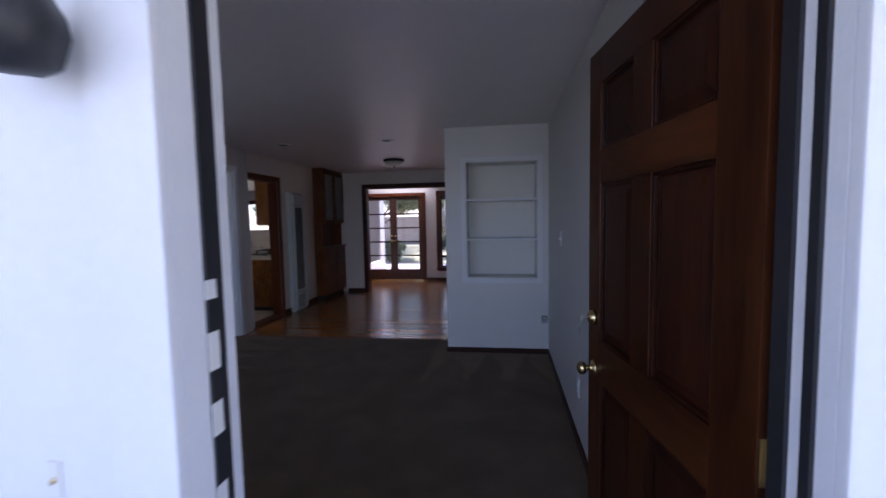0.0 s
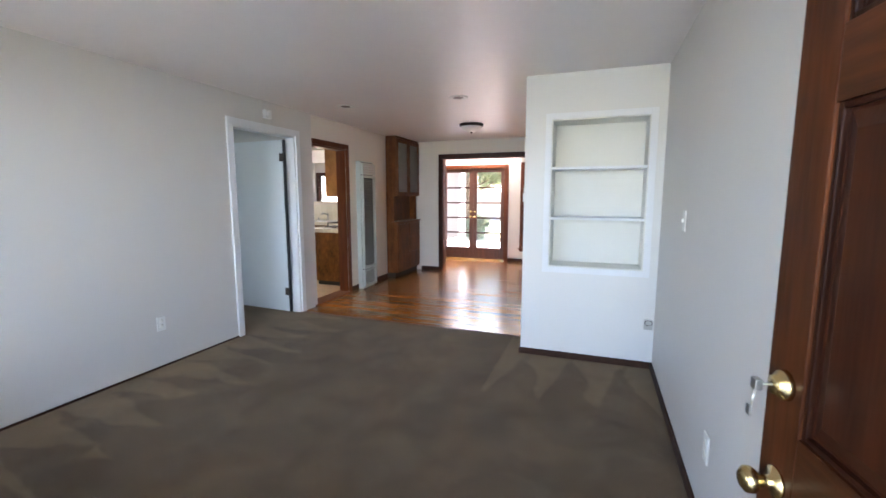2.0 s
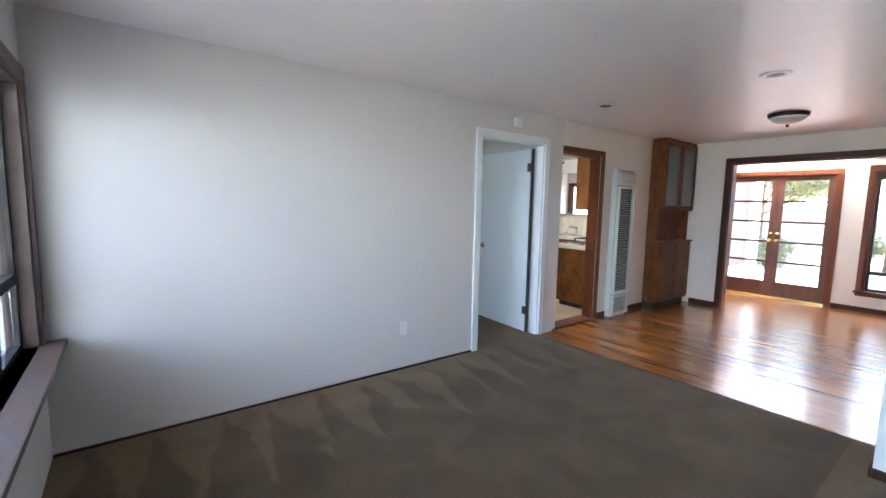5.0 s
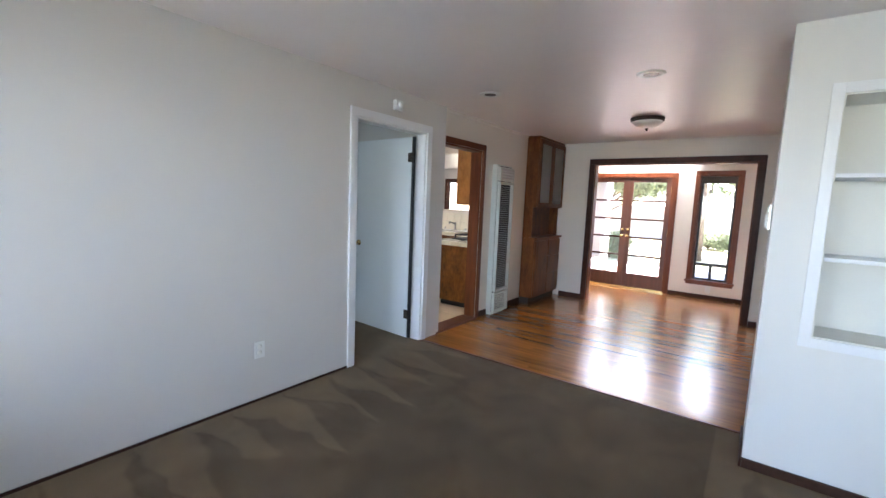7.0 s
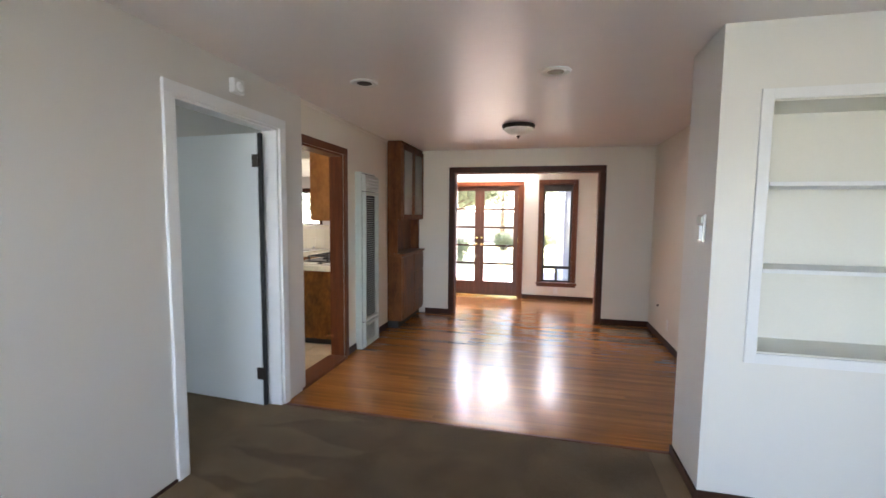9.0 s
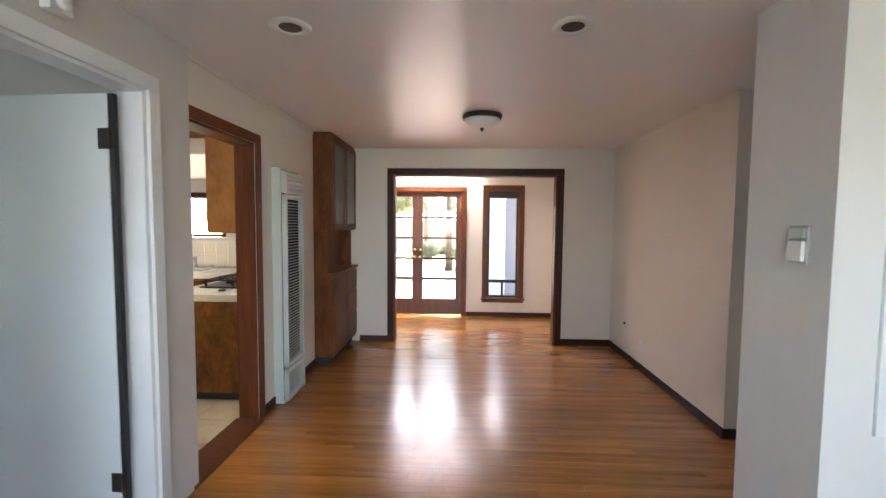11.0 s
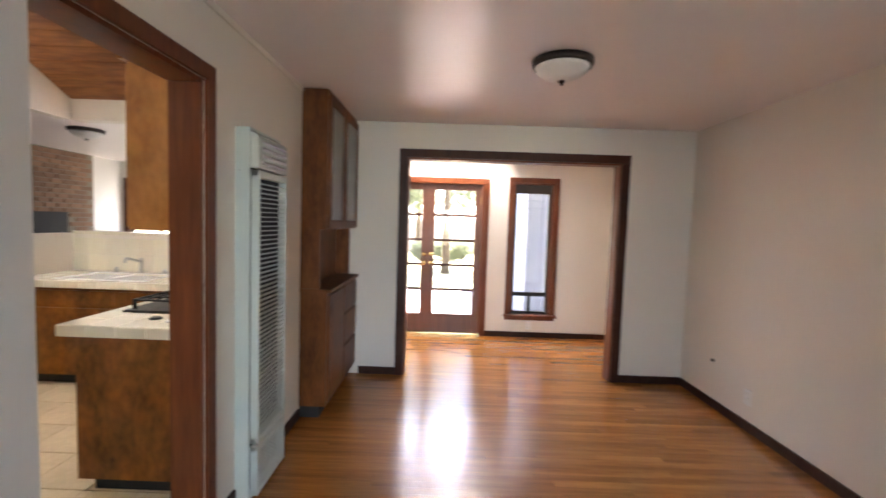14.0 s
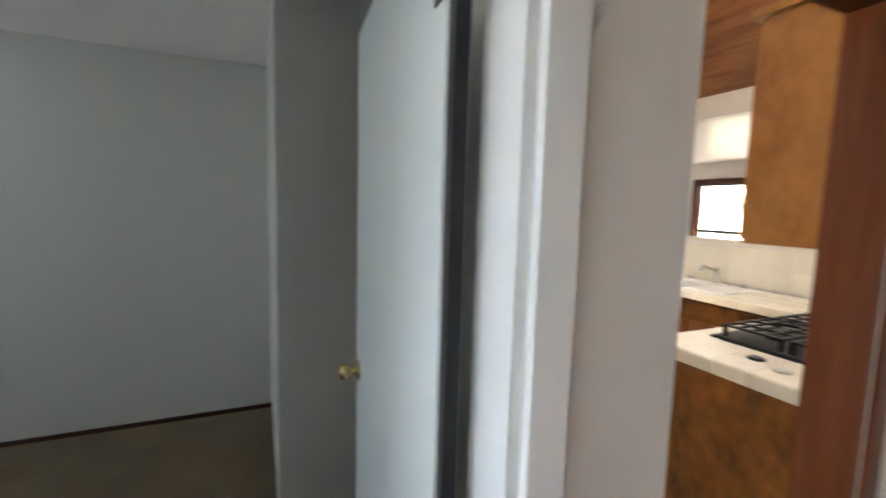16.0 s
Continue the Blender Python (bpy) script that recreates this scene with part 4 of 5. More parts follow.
# ---- built-in hutch ----
def hutch():
    y0, y1, xb = 8.0, 8.93, DX + 0.002
    h = thing("built_in_hutch", (-1.93, (y0 + y1) / 2, 0.0), "brown stained plywood built-in hutch with glass upper doors", "hutch")
    xu, xl = -1.855, -1.845
    k = Build()
    k.box(xb, xu, y0, y0 + 0.02, 1.375, CEIL - 0.004, 0.002).box(xb, xu, y1 - 0.02, y1, 1.375, CEIL - 0.004, 0.002)
    k.box(xb, xu, y0 + 0.02, y1 - 0.02, 1.375, 1.40).box(xb, xu, y0 + 0.02, y1 - 0.02, CEIL - 0.03, CEIL - 0.004)
    k.box(xb, xb + 0.01, y0 + 0.02, y1 - 0.02, 1.40, CEIL - 0.03).box(xb + 0.011, xu - 0.02, y0 + 0.02, y1 - 0.02, 1.72, 1.735).box(xb + 0.011, xu - 0.02, y0 + 0.02, y1 - 0.02, 2.02, 2.035)
    k.put("upper_case", M_HUTCH, h)
    m = (y0 + y1) / 2
    for a, b in ((y0 + 0.012, m - 0.002), (m + 0.002, y1 - 0.012)):
        k = Build()
        st, z0, z1 = 0.06, 1.385, CEIL - 0.045
        k.box(xu, xu + 0.02, a, a + st, z0, z1, 0.003).box(xu, xu + 0.02, b - st, b, z0, z1, 0.003).box(xu, xu + 0.02, a + st, b - st, z0, z0 + st, 0.003).box(xu, xu + 0.02, a + st, b - st, z1 - st, z1, 0.003)
        k.put("glass_door_frame", M_HUTCH, h)
        box("glass_pane", xu + 0.008, xu + 0.012, a + st, b - st, z0 + st, z1 - st, M_FROST, h)
    k = Build()
    k.box(xb, -1.90, y0, y0 + 0.02, 0.95, 1.375).box(xb, -1.90, y1 - 0.02, y1, 0.95, 1.375).box(xb, xb + 0.01, y0 + 0.02, y1 - 0.02, 0.95, 1.375)
    k.put("niche", M_HUTCH, h)
    box("countertop", xb, xl + 0.035, y0 - 0.012, y1, 0.925, 0.95, M_HUTCH, h, 0.005)
    k = Build()
    k.box(xb, xl, y0, y1, 0.085, 0.925, 0.002)
    k.put("lower_case", M_HUTCH, h)
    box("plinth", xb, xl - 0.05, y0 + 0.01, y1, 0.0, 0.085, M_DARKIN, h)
    for a, b, z0, z1 in ((y0 + 0.02, m - 0.01, 0.12, 0.90), (m + 0.01, y1 - 0.02, 0.68, 0.90), (m + 0.01, y1 - 0.02, 0.41, 0.66), (m + 0.01, y1 - 0.02, 0.12, 0.39)):
        k = Build()
        k.box(xl, xl + 0.018, a, b, z0, z1, 0.004)
        k.put("door" if z1 - z0 > 0.5 else "drawer_front", M_HUTCH, h)
        k = Build()
        if z1 - z0 > 0.5:
            k.box(xl + 0.018, xl + 0.022, a + 0.06, b - 0.06, z0 + 0.06, z1 - 0.06, 0.002)
            k.put("raised_panel", M_HUTCH, h)


hutch()

# ---- lamps and small fittings ----
def ceiling_lamp(at, r, label):
    c = thing("ceiling_lamp", at, label, "ceiling lamp")
    Build().turn([(r, 0.0), (r, -0.022), (r * 0.96, -0.034), (r * 0.86, -0.036)], Matrix.Translation(at), 40).put("rim", M_BRONZE, c)
    Build().turn([(r * 0.90, -0.034), (r * 0.84, -0.055), (r * 0.66, -0.08), (r * 0.42, -0.097), (r * 0.16, -0.104), (0.003, -0.105)], Matrix.Translation(at), 40).put("shade", M_SHADE, c)
    Build().turn([(0.016, -0.104), (0.018, -0.112), (0.008, -0.118), (0.010, -0.126), (0.002, -0.132)], Matrix.Translation(at), 16).put("finial", M_BRONZE, c)
    return c


ceiling_lamp((-0.396, 7.40, CEIL), 0.165, "flush ceiling lamp with frosted bowl and bronze rim")
ceiling_lamp((-5.05, 9.75, CEIL), 0.17, "flush family room ceiling lamp with bronze rim")


def can_light(at):
    c = thing("recessed_light", at, "round recessed ceiling light with white ring", "recessed light", "recessed ceiling lights")
    Build().turn([(0.095, 0.0), (0.095, -0.004), (0.085, -0.009), (0.052, -0.006), (0.050, 0.0)], Matrix.Translation(at), 32).put("ring", M_PLASTIC, c)
    Build().turn([(0.0518, -0.0055), (0.045, -0.0035), (0.03, -0.0025), (0.002, -0.002)], Matrix.Translation(at), 32).put("baffle", M_BRONZE, c)
    return c


can = can_light((-0.07, 5.81, CEIL))
copy_thing(can, Matrix.Translation((-1.36, 5.79, CEIL)))

det = thing("alarm_sensor", (LX, 5.28, 2.225), "small white alarm sensor above the bedroom door", "sensor")
box("base", LX, LX + 0.042, 5.235, 5.325, 2.180, 2.268, M_PLASTIC, det, 0.010)
Build().turn([(0.03, 0), (0.028, 0.012), (0.018, 0.02), (0.002, 0.023)], pose(LX + 0.042, 5.28, 2.222, 0, 90, 0), 20).put("lens", M_PLASTIC, det)


def outlet(at, rz, label, switch=False):
    """A wall plate that faces +y before its turn."""
    c = thing("wall_outlet" if not switch else "light_switch", at, label, "outlet" if not switch else "switch", "" if switch else "wall outlets")
    k = Build().box(-0.036, 0.036, 0, 0.006, -0.058, 0.058, 0.002)
    ob = new("plate", k.mesh("plate", M_PLASTIC))
    ob.parent = c
    k = Build()
    if switch:
        k.box(-0.006, 0.006, 0.006, 0.016, -0.012, 0.012, 0.002)
    else:
        for z in (-0.021, 0.021):
            k.turn([(0.017, 0.006), (0.016, 0.0085), (0.002, 0.0085)], pose(0, 0, z, -90), 16)
    ob = new("socket" if not switch else "toggle", k.mesh("socket", M_PLASTIC if switch else M_SHELF))
    ob.parent = c
    c.matrix_basis = pose(*at, 0, 0, rz)
    return c


outlet((LX, 3.99, 0.36), -90, "white wall outlet on living room wall")
outlet((DR, 8.06, 0.245), 90, "white wall outlet on dining room wall")
outlet((0.105, BACK0, 0.16), 180, "white wall outlet under the tall window")
outlet((RX, 3.55, 0.36), 90, "white wall outlet near front door")
outlet((RX, 4.35, 1.25), 90, "white light switch on living room wall", True)
jack = thing("cable_jack", (DR, 8.48, 0.385), "small black cable jack on dining wall", "cable jack")
Build().turn([(0.014, 0), (0.014, 0.008), (0.007, 0.01), (0.006, 0.02), (0.001, 0.021)], pose(DR, 8.48, 0.385, 0, -90, 0), 14).put("plug", M_BLACK, jack)

th = thing("thermostat", (0.69, 5.43, 1.395), "white wall thermostat on the pier", "thermostat")
box("base", 0.676, 0.69, 5.385, 5.475, 1.325, 1.465, M_STEEL, th, 0.004)
box("cover", 0.662, 0.676, 5.395, 5.465, 1.335, 1.41, M_PLASTIC, th, 0.004)
box("scale", 0.668, 0.676, 5.395, 5.465, 1.42, 1.455, M_HEATER, th, 0.002)

ph = thing("phone_jack", (1.70, PIER0, 0.365), "white telephone jack box with short coiled wire", "phone jack")
box("box", 1.668, 1.732, PIER0 - 0.034, PIER0, 0.33, 0.41, M_STEEL, ph, 0.006)
k = Build()
pts = [(1.70 + 0.03 * math.cos(i * 0.9), PIER0 - 0.032 - 0.002 * (i % 2), 0.385 + 0.022 * math.sin(i * 0.9)) for i in range(9)]
for a, b in zip(pts, pts[1:]):
    k.rod(a, b, 0.0025, 6)
k.put("wire", M_BRONZE, ph)

# ---- porch lamp, bell ----
sc = thing("porch_lamp", (0.44, FRONT0 - 0.012, 1.76), "black metal porch wall lamp", "wall lamp")
Build().turn([(0.055, 0), (0.055, 0.012), (0.03, 0.022), (0.012, 0.026)], pose(0.43, FRONT0 - 0.012, 1.76, 90), 20).put("backplate", M_BLACK, sc)
Build().rod((0.43, FRONT0 - 0.03, 1.76), (0.48, FRONT0 - 0.11, 1.79), 0.012).put("arm", M_BLACK, sc)
Build().turn([(0.02, 0.1), (0.05, 0.085), (0.075, 0.03), (0.078, 0.0), (0.06, -0.05), (0.045, -0.06), (0.01, -0.065)], pose(0.50, FRONT0 - 0.115, 1.74, 12, 8, 0), 8).put("shade", M_BLACK, sc)
bell = thing("door_bell", (0.385, FRONT0 - 0.012, 0.92), "cream doorbell button on white wall", "doorbell")
box("plate", 0.372, 0.398, FRONT0 - 0.02, FRONT0 - 0.012, 0.87, 0.955, M_SHELF, bell, 0.003)
Build().turn([(0.007, 0), (0.006, 0.004), (0.001, 0.005)], pose(0.385, FRONT0 - 0.02, 0.915, 90), 12).put("button", M_BRASS, bell)

# ---- kitchen ----
CT = 0.885
pen = thing("range_counter", (-2.55, 7.7, 0.0), "stained plywood kitchen counter with cream tiled top", "kitchen counter")
box("end_panel", -2.865, -2.175, 7.10, 7.12, 0.07, CT - 0.06, M_KITWOOD, pen, 0.002)
box("body", -2.86, -2.175, 7.12, 8.38, 0.07, CT - 0.06, M_KITWOOD, pen)
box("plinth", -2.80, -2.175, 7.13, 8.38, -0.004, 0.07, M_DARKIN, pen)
box("top_bed", -2.925, -2.175, 7.065, 8.36, CT - 0.06, CT - 0.008, M_GROUT, pen)
sinkc = thing("sink_counter", (-3.4, 8.7, 0.0), "stained plywood sink counter with cream tiled top", "kitchen counter")
box("body", KX + 0.002, -2.175, 8.42, 8.998, 0.09, CT - 0.06, M_KITWOOD, sinkc)
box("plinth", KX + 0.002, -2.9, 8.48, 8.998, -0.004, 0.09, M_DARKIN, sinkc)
box("top_bed", KX + 0.002, -2.175, 8.37, 8.998, CT - 0.06, CT - 0.008, M_GROUT, sinkc)
for i in range(4):
    a = KX + 0.05 + i * 0.41
    box("drawer_front", a, a + 0.38, 8.402, 8.42, 0.68, 0.80, M_KITWOOD, sinkc, 0.004)
    box("door", a, a + 0.38, 8.402, 8.42, 0.12, 0.655, M_KITWOOD, sinkc, 0.004)


def tile_mesh(name, w, d, t, mat, bevel=0.003):
    return Build().box(-w / 2, w / 2, -d / 2, d / 2, 0, t, bevel).mesh(name, mat)


def lay(parent, name, me, m):
    ob = new(name, me)
    ob.parent = parent
    ob.matrix_parent_inverse = parent.matrix_basis.inverted()
    ob.matrix_basis = m
    return ob


T = 0.1465
tile = tile_mesh("tile", T, T, 0.008, M_TILE)
lip = tile_mesh("edge_tile", T, 0.055, 0.008, M_TILE)
nx = 5
for i in range(nx):
    for j in range(9):
        x, yy = -2.925 + T / 2 + i * 0.1505, 7.065 + T / 2 + j * 0.1505
        if yy < 7.36 or i == 0:
            lay(pen, "tile", tile, Matrix.Translation((x, yy, CT - 0.008)))
    lay(pen, "edge_tile", lip, pose(-2.925 + T / 2 + i * 0.1505, 7.065, CT - 0.031, 90))
for j in range(8):
    lay(pen, "edge_tile", lip, pose(-2.925, 7.065 + T / 2 + j * 0.1505, CT - 0.031, 90, 0, -90))
for i in range(15):
    x = KX + 0.08 + i * 0.1505
    for j in range(4):
        yy = 8.37 + T / 2 + j * 0.1505
        if not (-4.2 < x < -3.5 and 8.45 < yy < 8.85):
            lay(sinkc, "tile", tile, Matrix.Translation((x, yy, CT - 0.008)))
    lay(sinkc, "edge_tile", lip, pose(x, 8.37, CT - 0.031, 90))
splash = thing("tile_splashback", (-3.4, 9.0, CT), "cream glazed tile splashback behind the sink", "splashback", kind="structure")
st = tile_mesh("splash_tile", 0.15, 0.15, 0.008, M_TILE)
for i in range(16):
    for j in range(2):
        lay(splash, "tile", st, pose(KX + 0.08 + i * 0.153, 8.999, CT + 0.085 + j * 0.153, 90))
    if i >= 13:
        lay(splash, "tile", st, pose(KX + 0.08 + i * 0.153, 8.999, CT + 0.085 + 2 * 0.153, 90))
box("cap", KX, -2.55, 8.985, 9.14, 1.235, 1.262, M_TILE, splash, 0.006)

sk = thing("kitchen_sink", (-3.85, 8.65, CT), "white enamel kitchen sink set in tiles", "sink")
k = Build()
k.box(-4.22, -3.48, 8.43, 8.46, CT - 0.006, CT + 0.012, 0.006).box(-4.22, -3.48, 8.85, 8.88, CT - 0.006, CT + 0.012, 0.006)
k.box(-4.22, -4.19, 8.46, 8.85, CT - 0.006, CT + 0.012, 0.006).box(-3.51, -3.48, 8.46, 8.85, CT - 0.006, CT + 0.012, 0.006).box(-3.87, -3.84, 8.46, 8.85, CT - 0.006, CT + 0.010, 0.006)
k.box(-4.19, -3.51, 8.46, 8.85, CT - 0.007, CT - 0.004)
k.put("basin", M_SINK, sk)
fa = thing("kitchen_tap", (-3.85, 8.92, CT), "steel kitchen mixer tap", "tap")
k = Build()
k.turn([(0.03, 0), (0.028, 0.02), (0.016, 0.03), (0.014, 0.12), (0.018, 0.14), (0.003, 0.15)], Matrix.Translation((-3.85, 8.92, CT)), 16)
k.rod((-3.85, 8.92, CT + 0.11), (-3.85, 8.74, CT + 0.16), 0.011)
k.rod((-3.85, 8.74, CT + 0.16), (-3.85, 8.72, CT + 0.12), 0.012)
k.put("spout", M_STEEL, fa)
k = Build()
k.turn([(0.022, 0), (0.02, 0.03), (0.012, 0.045), (0.002, 0.047)], Matrix.Translation((-3.62, 8.92, CT)), 14)
k.put("side_spray", M_STEEL, fa)
Build().turn([(0.016, 0), (0.014, 0.05), (0.002, 0.055)], Matrix.Translation((-4.08, 8.92, CT)), 14).put("soap_pump", M_STEEL, fa)

hob = thing("gas_cooktop", (-2.53, 7.9, CT), "black gas cooktop with iron grates", "cooktop")
box("pan", -2.83, -2.25, 7.37, 8.28, CT - 0.007, CT + 0.012, M_BLACK, hob, 0.006)
for cx in (-2.67, -2.39):
    for cy in (7.60, 8.03):
        k = Build()
        z = CT + 0.07
        for a in (-0.12, 0.12):
            k.box(cx + a - 0.007, cx + a + 0.007, cy - 0.2, cy + 0.2, z - 0.012, z, 0.002)
            k.box(cx - 0.12, cx + 0.12, cy + a * 1.6 - 0.007, cy + a * 1.6 + 0.007, z - 0.0115, z - 0.0005, 0.002)
        for a in (-0.06, 0.06):
            k.box(cx + a - 0.006, cx + a + 0.006, cy - 0.19, cy + 0.19, z - 0.010, z + 0.002, 0.002)
            k.box(cx - 0.12, cx + 0.12, cy + a * 1.6 - 0.006, cy + a * 1.6 + 0.006, z - 0.0095, z + 0.0015, 0.002)
        for a in range(4):
            c0, s0 = math.cos(a * math.pi / 2), math.sin(a * math.pi / 2)
            k.rod((cx + 0.04 * c0, cy + 0.04 * s0, z + 0.004), (cx + 0.12 * c0, cy + 0.19 * s0, z - 0.004), 0.006, 6)
        for a in (-0.12, 0.12):
            for b in (-0.19, 0.19):
                k.box(cx + a - 0.008, cx + a + 0.008, cy + b - 0.008, cy + b + 0.008, CT + 0.010, z)
        k.put("grate", M_BLACK, hob)
        Build().turn([(0.045, 0.0), (0.045, 0.018), (0.03, 0.026), (0.002, 0.027)], Matrix.Translation((cx, cy, CT + 0.010)), 18).put("burner", M_BLACK, hob)
for i in range(2):
    pr = thing("burner_cap", (-2.55 + 0.12 * i, 7.22, CT), "dark metal burner cap lying on the counter tiles", "burner cap", "burner caps on the counter")
    Build().turn([(0.03, 0.0), (0.032, 0.006), (0.022, 0.012), (0.012, 0.010), (0.002, 0.010)], Matrix.Translation((-2.55 + 0.12 * i, 7.24 - 0.05 * i, CT)), 14).put("ring", M_STEEL if i else M_BLACK, pr)

up = thing("upper_cabinet", (-2.35, 7.5, 1.37), "stained plywood kitchen wall cabinet, colour lightened to honey as lit", "cabinet")
box("body", -2.50, -2.175, 6.99, 8.4, 1.372, 2.15, M_KITWOOD_LIT, up, 0.002)
box("crown", -2.53, -2.175, 6.965, 8.4, 2.15, 2.18, M_KITWOOD_LIT, up, 0.004)
for i in range(3):
    box("door", -2.518, -2.50, 7.0 + i * 0.465, 7.45 + i * 0.465, 1.385, 2.135, M_KITWOOD_LIT, up, 0.004)
sw = outlet((-2.75, 8.99, 1.18), 180, "cream outlet on kitchen splashback")

# ---- fireplace ----
fp = thing("brick_fireplace", (-6.80, 11.2, 0.0), "brown brick fireplace wall with dark firebox", "fireplace", kind="structure")
box("backing", -6.868, -6.81, 10.1, 11.93, -0.003, CEIL - 0.004, M_GROUT, fp)
box("firebox", -6.811, -6.806, 10.35, 11.45, 0.35, 1.45, M_DARKIN, fp)
br = Build().box(-0.012, 0.012, -0.1, 0.1, -0.029, 0.029, 0.004).mesh("brick", M_BRICK)
for r in range(33):
    z = 0.035 + r * 0.071
    if z > CEIL - 0.035:
        break
    for c in range(9):
        yy = 10.2 + c * 0.212 + (0.106 if r % 2 else 0)
        if yy > 11.84 or (10.28 < yy < 11.5 and 0.35 < z < 1.45):
            continue
        lay(fp, "brick", br, Matrix.Translation((-6.80, yy, z)))

# ---- outside ----
structure(box("ground", -400, 400, -400, 400, -0.6, -0.4, M_GROUND), "dry grass ground", "ground")
deck = structure(box("deck", -3.4, 0.25, BACK1 + 0.005, 14.6, -0.40, -0.09, M_DARKIN), "weathered grey-red wooden deck", "deck")
wing = thing("neighbour_wing", (2.2, 13.5, -0.4), "white clapboard house wing beside the deck", "house", kind="structure")
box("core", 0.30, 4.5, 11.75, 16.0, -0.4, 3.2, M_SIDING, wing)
k = Build()
for i in range(28):
    z = -0.2 + i * 0.12
    k.prism([(0.266, z + 0.010), (0.30, z + 0.010), (0.30, z + 0.128), (0.292, z + 0.128)], "y", 11.72, 16.0)
    k.prism([(11.716, z + 0.010), (11.75, z + 0.010), (11.75, z + 0.128), (11.742, z + 0.128)], "x", 0.274, 4.5)
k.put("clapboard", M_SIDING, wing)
Build().prism([(0.0, 3.2), (2.4, 4.4), (4.9, 3.2)], "y", 11.4, 16.3).put("roof", M_ROOF, wing)

def leaf_cloud(k, centre, radius, count, size, rng):
    for _ in range(count):
        d = Vector((rng.gauss(0, 1), rng.gauss(0, 1), rng.gauss(0, 1))).normalized() * radius * (rng.random() ** 0.45)
        c = Vector(centre) + Vector((d.x, d.y, d.z * 0.8))
        m = Matrix.Translation(c) @ Euler((rng.uniform(0, 6), rng.uniform(0, 6), rng.uniform(0, 6))).to_matrix().to_4x4()
        s = size * rng.uniform(0.6, 1.3)
        pts = [m @ Vector(p) for p in ((-s, 0, 0), (0, -s * 0.45, s * 0.12), (s, 0, 0), (0, s * 0.45, s * 0.12))]
        k.bm.faces.new([k.bm.verts.new(p) for p in pts])


def bush(at, r, seed):
    rng = random.Random(seed)
    b = thing("bush", at, "leafy green garden bush", "bush", "bushes behind the deck")
    k = Build()
    for _ in range(9):
        a = rng.uniform(0, 6.28)
        c = (at[0] + rng.uniform(0, r * 0.7) * math.cos(a), at[1] + rng.uniform(0, r * 0.7) * math.sin(a), at[2] + rng.uniform(0.3, 1.0) * r)
        leaf_cloud(k, c, r * rng.uniform(0.35, 0.55), 230, 0.07, rng)
    k.put("foliage", M_LEAF, b)
    k = Build()
    for i in range(6):
        a = i * 1.05
        k.rod(at, (at[0] + r * 0.5 * math.cos(a), at[1] + r * 0.5 * math.sin(a), at[2] + r * 0.9), 0.018, 6)
    k.put("stem", M_BARK, b)


def tree(at, h, r, seed):
    rng = random.Random(seed)
    t = thing("tree", at, "leafy tree with brown trunk beyond the deck", "tree", "trees behind the deck")
    base_pt = Vector(at)
    k = Build()
    k.turn([(0.16, 0), (0.12, h * 0.3), (0.08, h * 0.6), (0.03, h * 0.9)], Matrix.Translation(base_pt), 10)
    leaves = Build()
    for i in range(14):
        a, z = rng.uniform(0, 6.28), h * rng.uniform(0.35, 0.9)
        e = base_pt + Vector((math.cos(a) * r * rng.uniform(0.4, 1), math.sin(a) * r * rng.uniform(0.4, 1), z + rng.uniform(0, 0.9)))
        k.rod(base_pt + Vector((0, 0, z * 0.8)), e, 0.03, 6)
        leaf_cloud(leaves, e, r * rng.uniform(0.3, 0.5), 420, 0.11, rng)
    k.put("trunk", M_BARK, t)
    leaves.put("foliage", M_LEAF, t)


for i, (x, yy, r) in enumerate(((-3.6, 18.6, 0.8), (-2.2, 25.4, 0.7), (-1.1, 26.2, 0.75), (-0.2, 25.6, 0.8), (-4.6, 15.2, 1.0), (-6.2, 15.4, 1.1))):
    bush((x, yy, -0.4), r, i)
for i, (x, yy, h, r) in enumerate(((-4.2, 19.5, 5.5, 2.0), (-1.0, 20.5, 6.5, 2.3), (1.8, 23.0, 7.0, 2.6), (-8.0, 20.0, 6.0, 2.2), (-6.0, 26.0, 8.0, 3.0), (-2.5, 28.0, 8.0, 3.0))):
    tree((x, yy, -0.4), h, r, 20 + i)
fence = structure(box("backdrop_fence", -16, 12, 31.0, 31.1, -0.4, 1.6, M_DECK), "weathered wooden garden fence", "fence")
hedge_front = thing("street_hedge", (-1, -9, -0.4), "low green hedge across the front garden", "hedge", kind="stuff")
rng0 = random.Random(5)
k = Build()
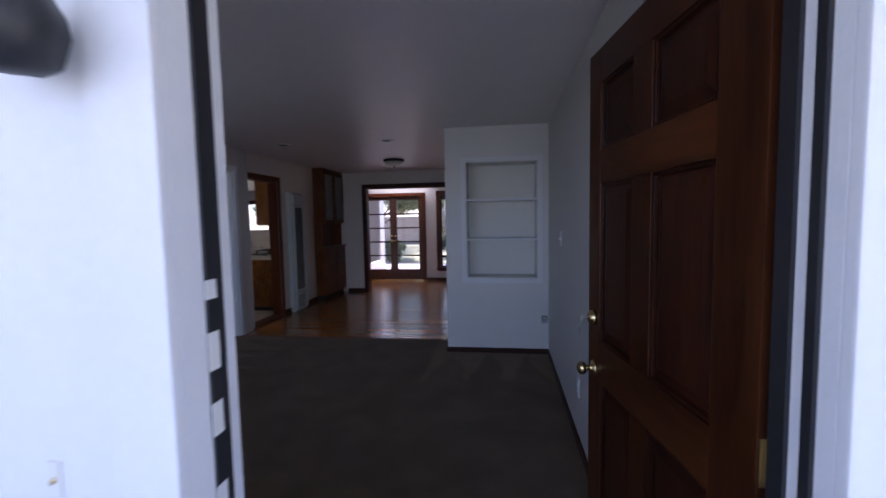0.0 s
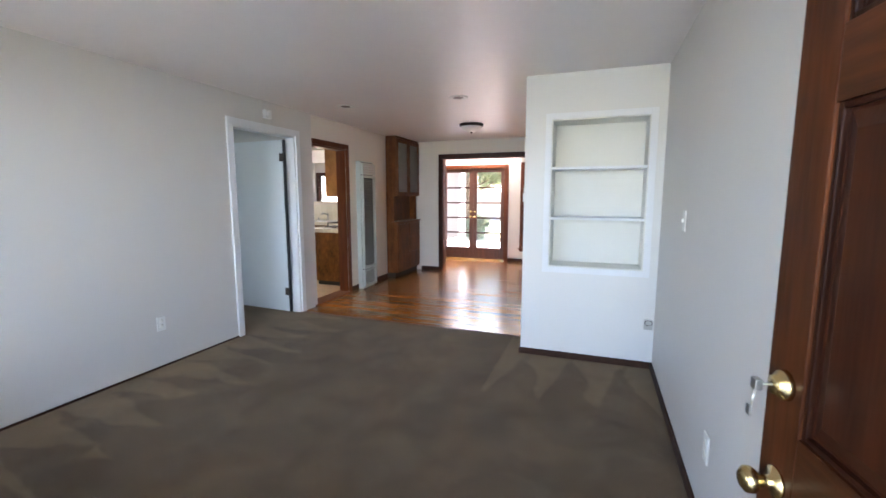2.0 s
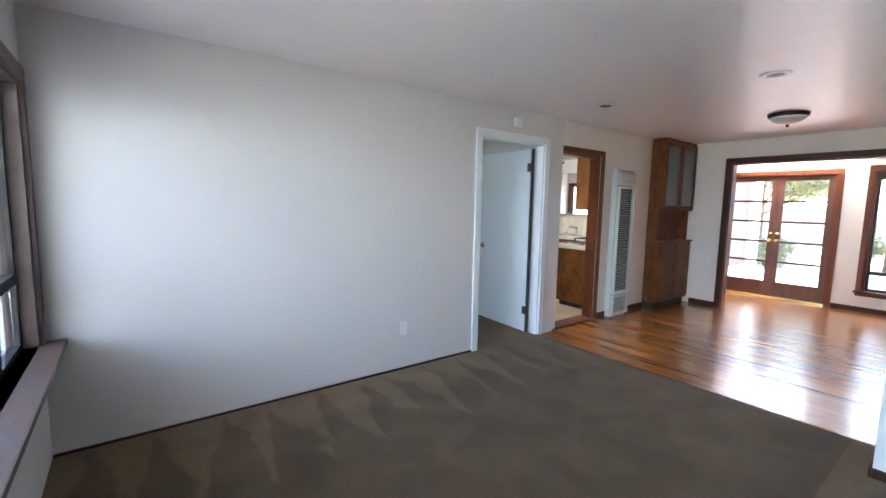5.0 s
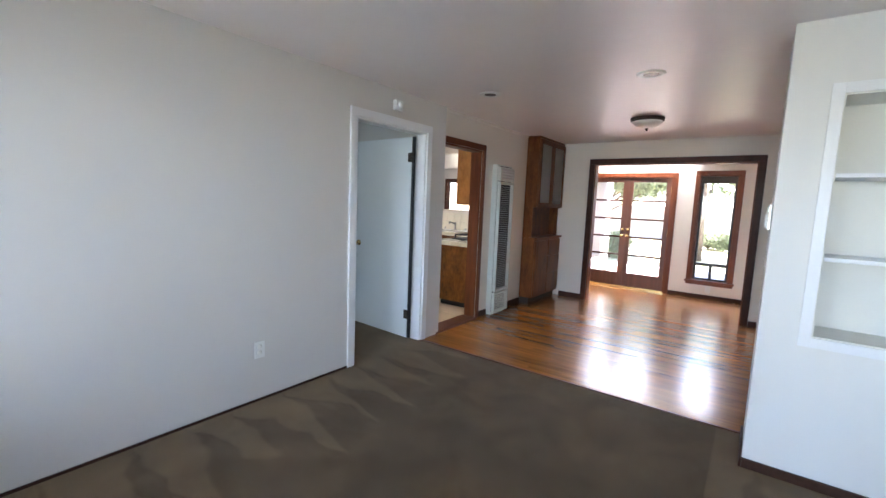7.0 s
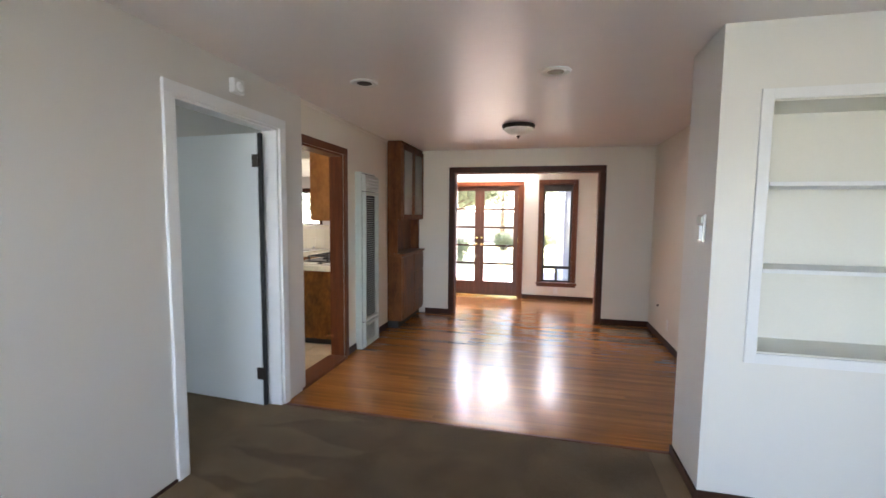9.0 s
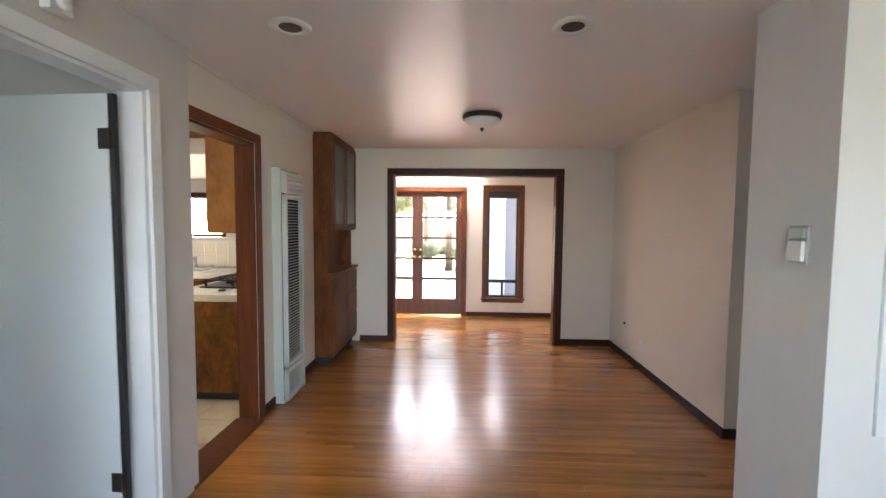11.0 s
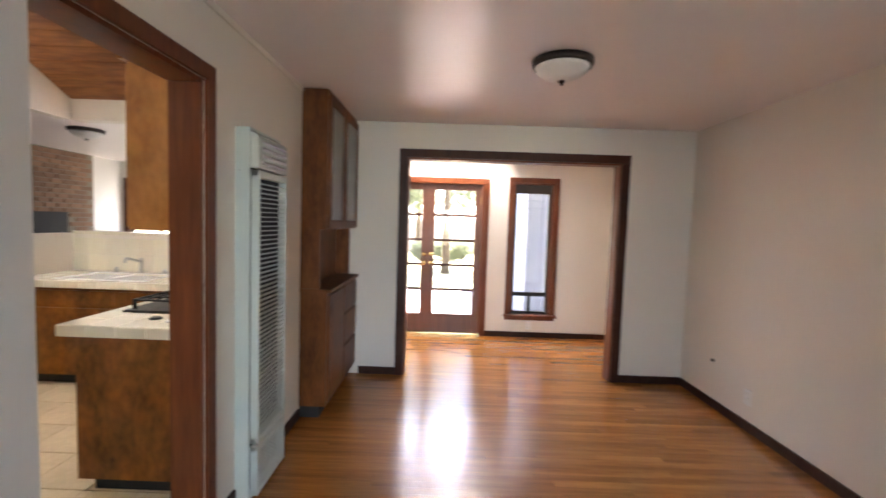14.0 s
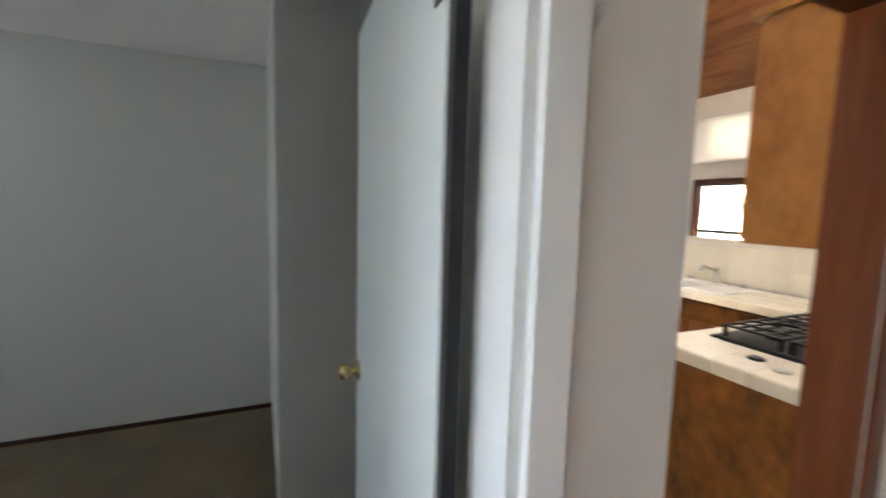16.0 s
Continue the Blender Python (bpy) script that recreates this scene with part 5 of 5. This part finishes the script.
for i in range(14):
    leaf_cloud(k, (-9 + i * 1.3, -9 + rng0.uniform(-0.4, 0.4), 0.3), 0.9, 200, 0.1, rng0)
k.put("foliage", M_LEAF, hedge_front)

# ---- pieces of the floors ----
rng = random.Random(11)
board_meshes = [Build().box(-w / 2, w / 2, -0.0286, 0.0286, -0.008, 0.0, 0.0004).mesh("plank", M_FLOOR) for w in (0.55, 0.8, 1.1, 1.45, 1.8)]
widths = (0.55, 0.8, 1.1, 1.45, 1.8)


def boards(y0, y1, x0, x1, parent):
    rest = Build()
    yy = y0 + 0.0287
    while yy < y1:
        x = x0 - rng.uniform(0, 0.5)
        while x < x1 - 0.02:
            i = rng.choices(range(5), (1, 2, 3, 3, 3))[0]
            w = widths[i]
            if x >= x0 and x + w <= x1:
                lay(parent, "plank", board_meshes[i], Matrix.Translation((x + w / 2, yy, 0)))
            else:
                a, b = max(x, x0), min(x + w, x1)
                if b - a > 0.02:
                    me = Build().box(-(b - a) / 2, (b - a) / 2, -0.0286, 0.0286, -0.008, 0.0, 0.0004).mesh("plank", M_FLOOR)
                    lay(parent, "plank", me, Matrix.Translation(((a + b) / 2, yy, 0)))
            x += w + 0.0006
        yy += 0.0576


boards(SEAM + 0.02, BACK0, DX - 0.01, DR, floor_wood)
k = Build()
yy = PIER1 + 0.03
while yy < HALL:
    k.box(DR + 0.001, 3.08, yy - 0.0285, yy + 0.0285, -0.008, 0.0)
    yy += 0.0576
tagged(k.put("hall_planks", M_FLOOR, floor_wood), kind="stuff")
ft = tile_mesh("floor_tile", 0.324, 0.324, 0.006, M_FTILE, 0.002)
kfloor = bpy.data.objects["floor_kitchen"]
for i in range(8):
    for j in range(9):
        lay(kfloor, "tile", ft, Matrix.Translation((-2.18 - 0.165 - i * 0.33, 6.12 + 0.165 + j * 0.33, -0.004)))
db = Build().box(-1.82, 1.82, -0.068, 0.068, -0.03, 0.0, 0.003).mesh("deck_board", M_DECK)
for i in range(28):
    lay(deck, "plank", db, Matrix.Translation((-1.575, BACK1 + 0.08 + i * 0.143, -0.06)))
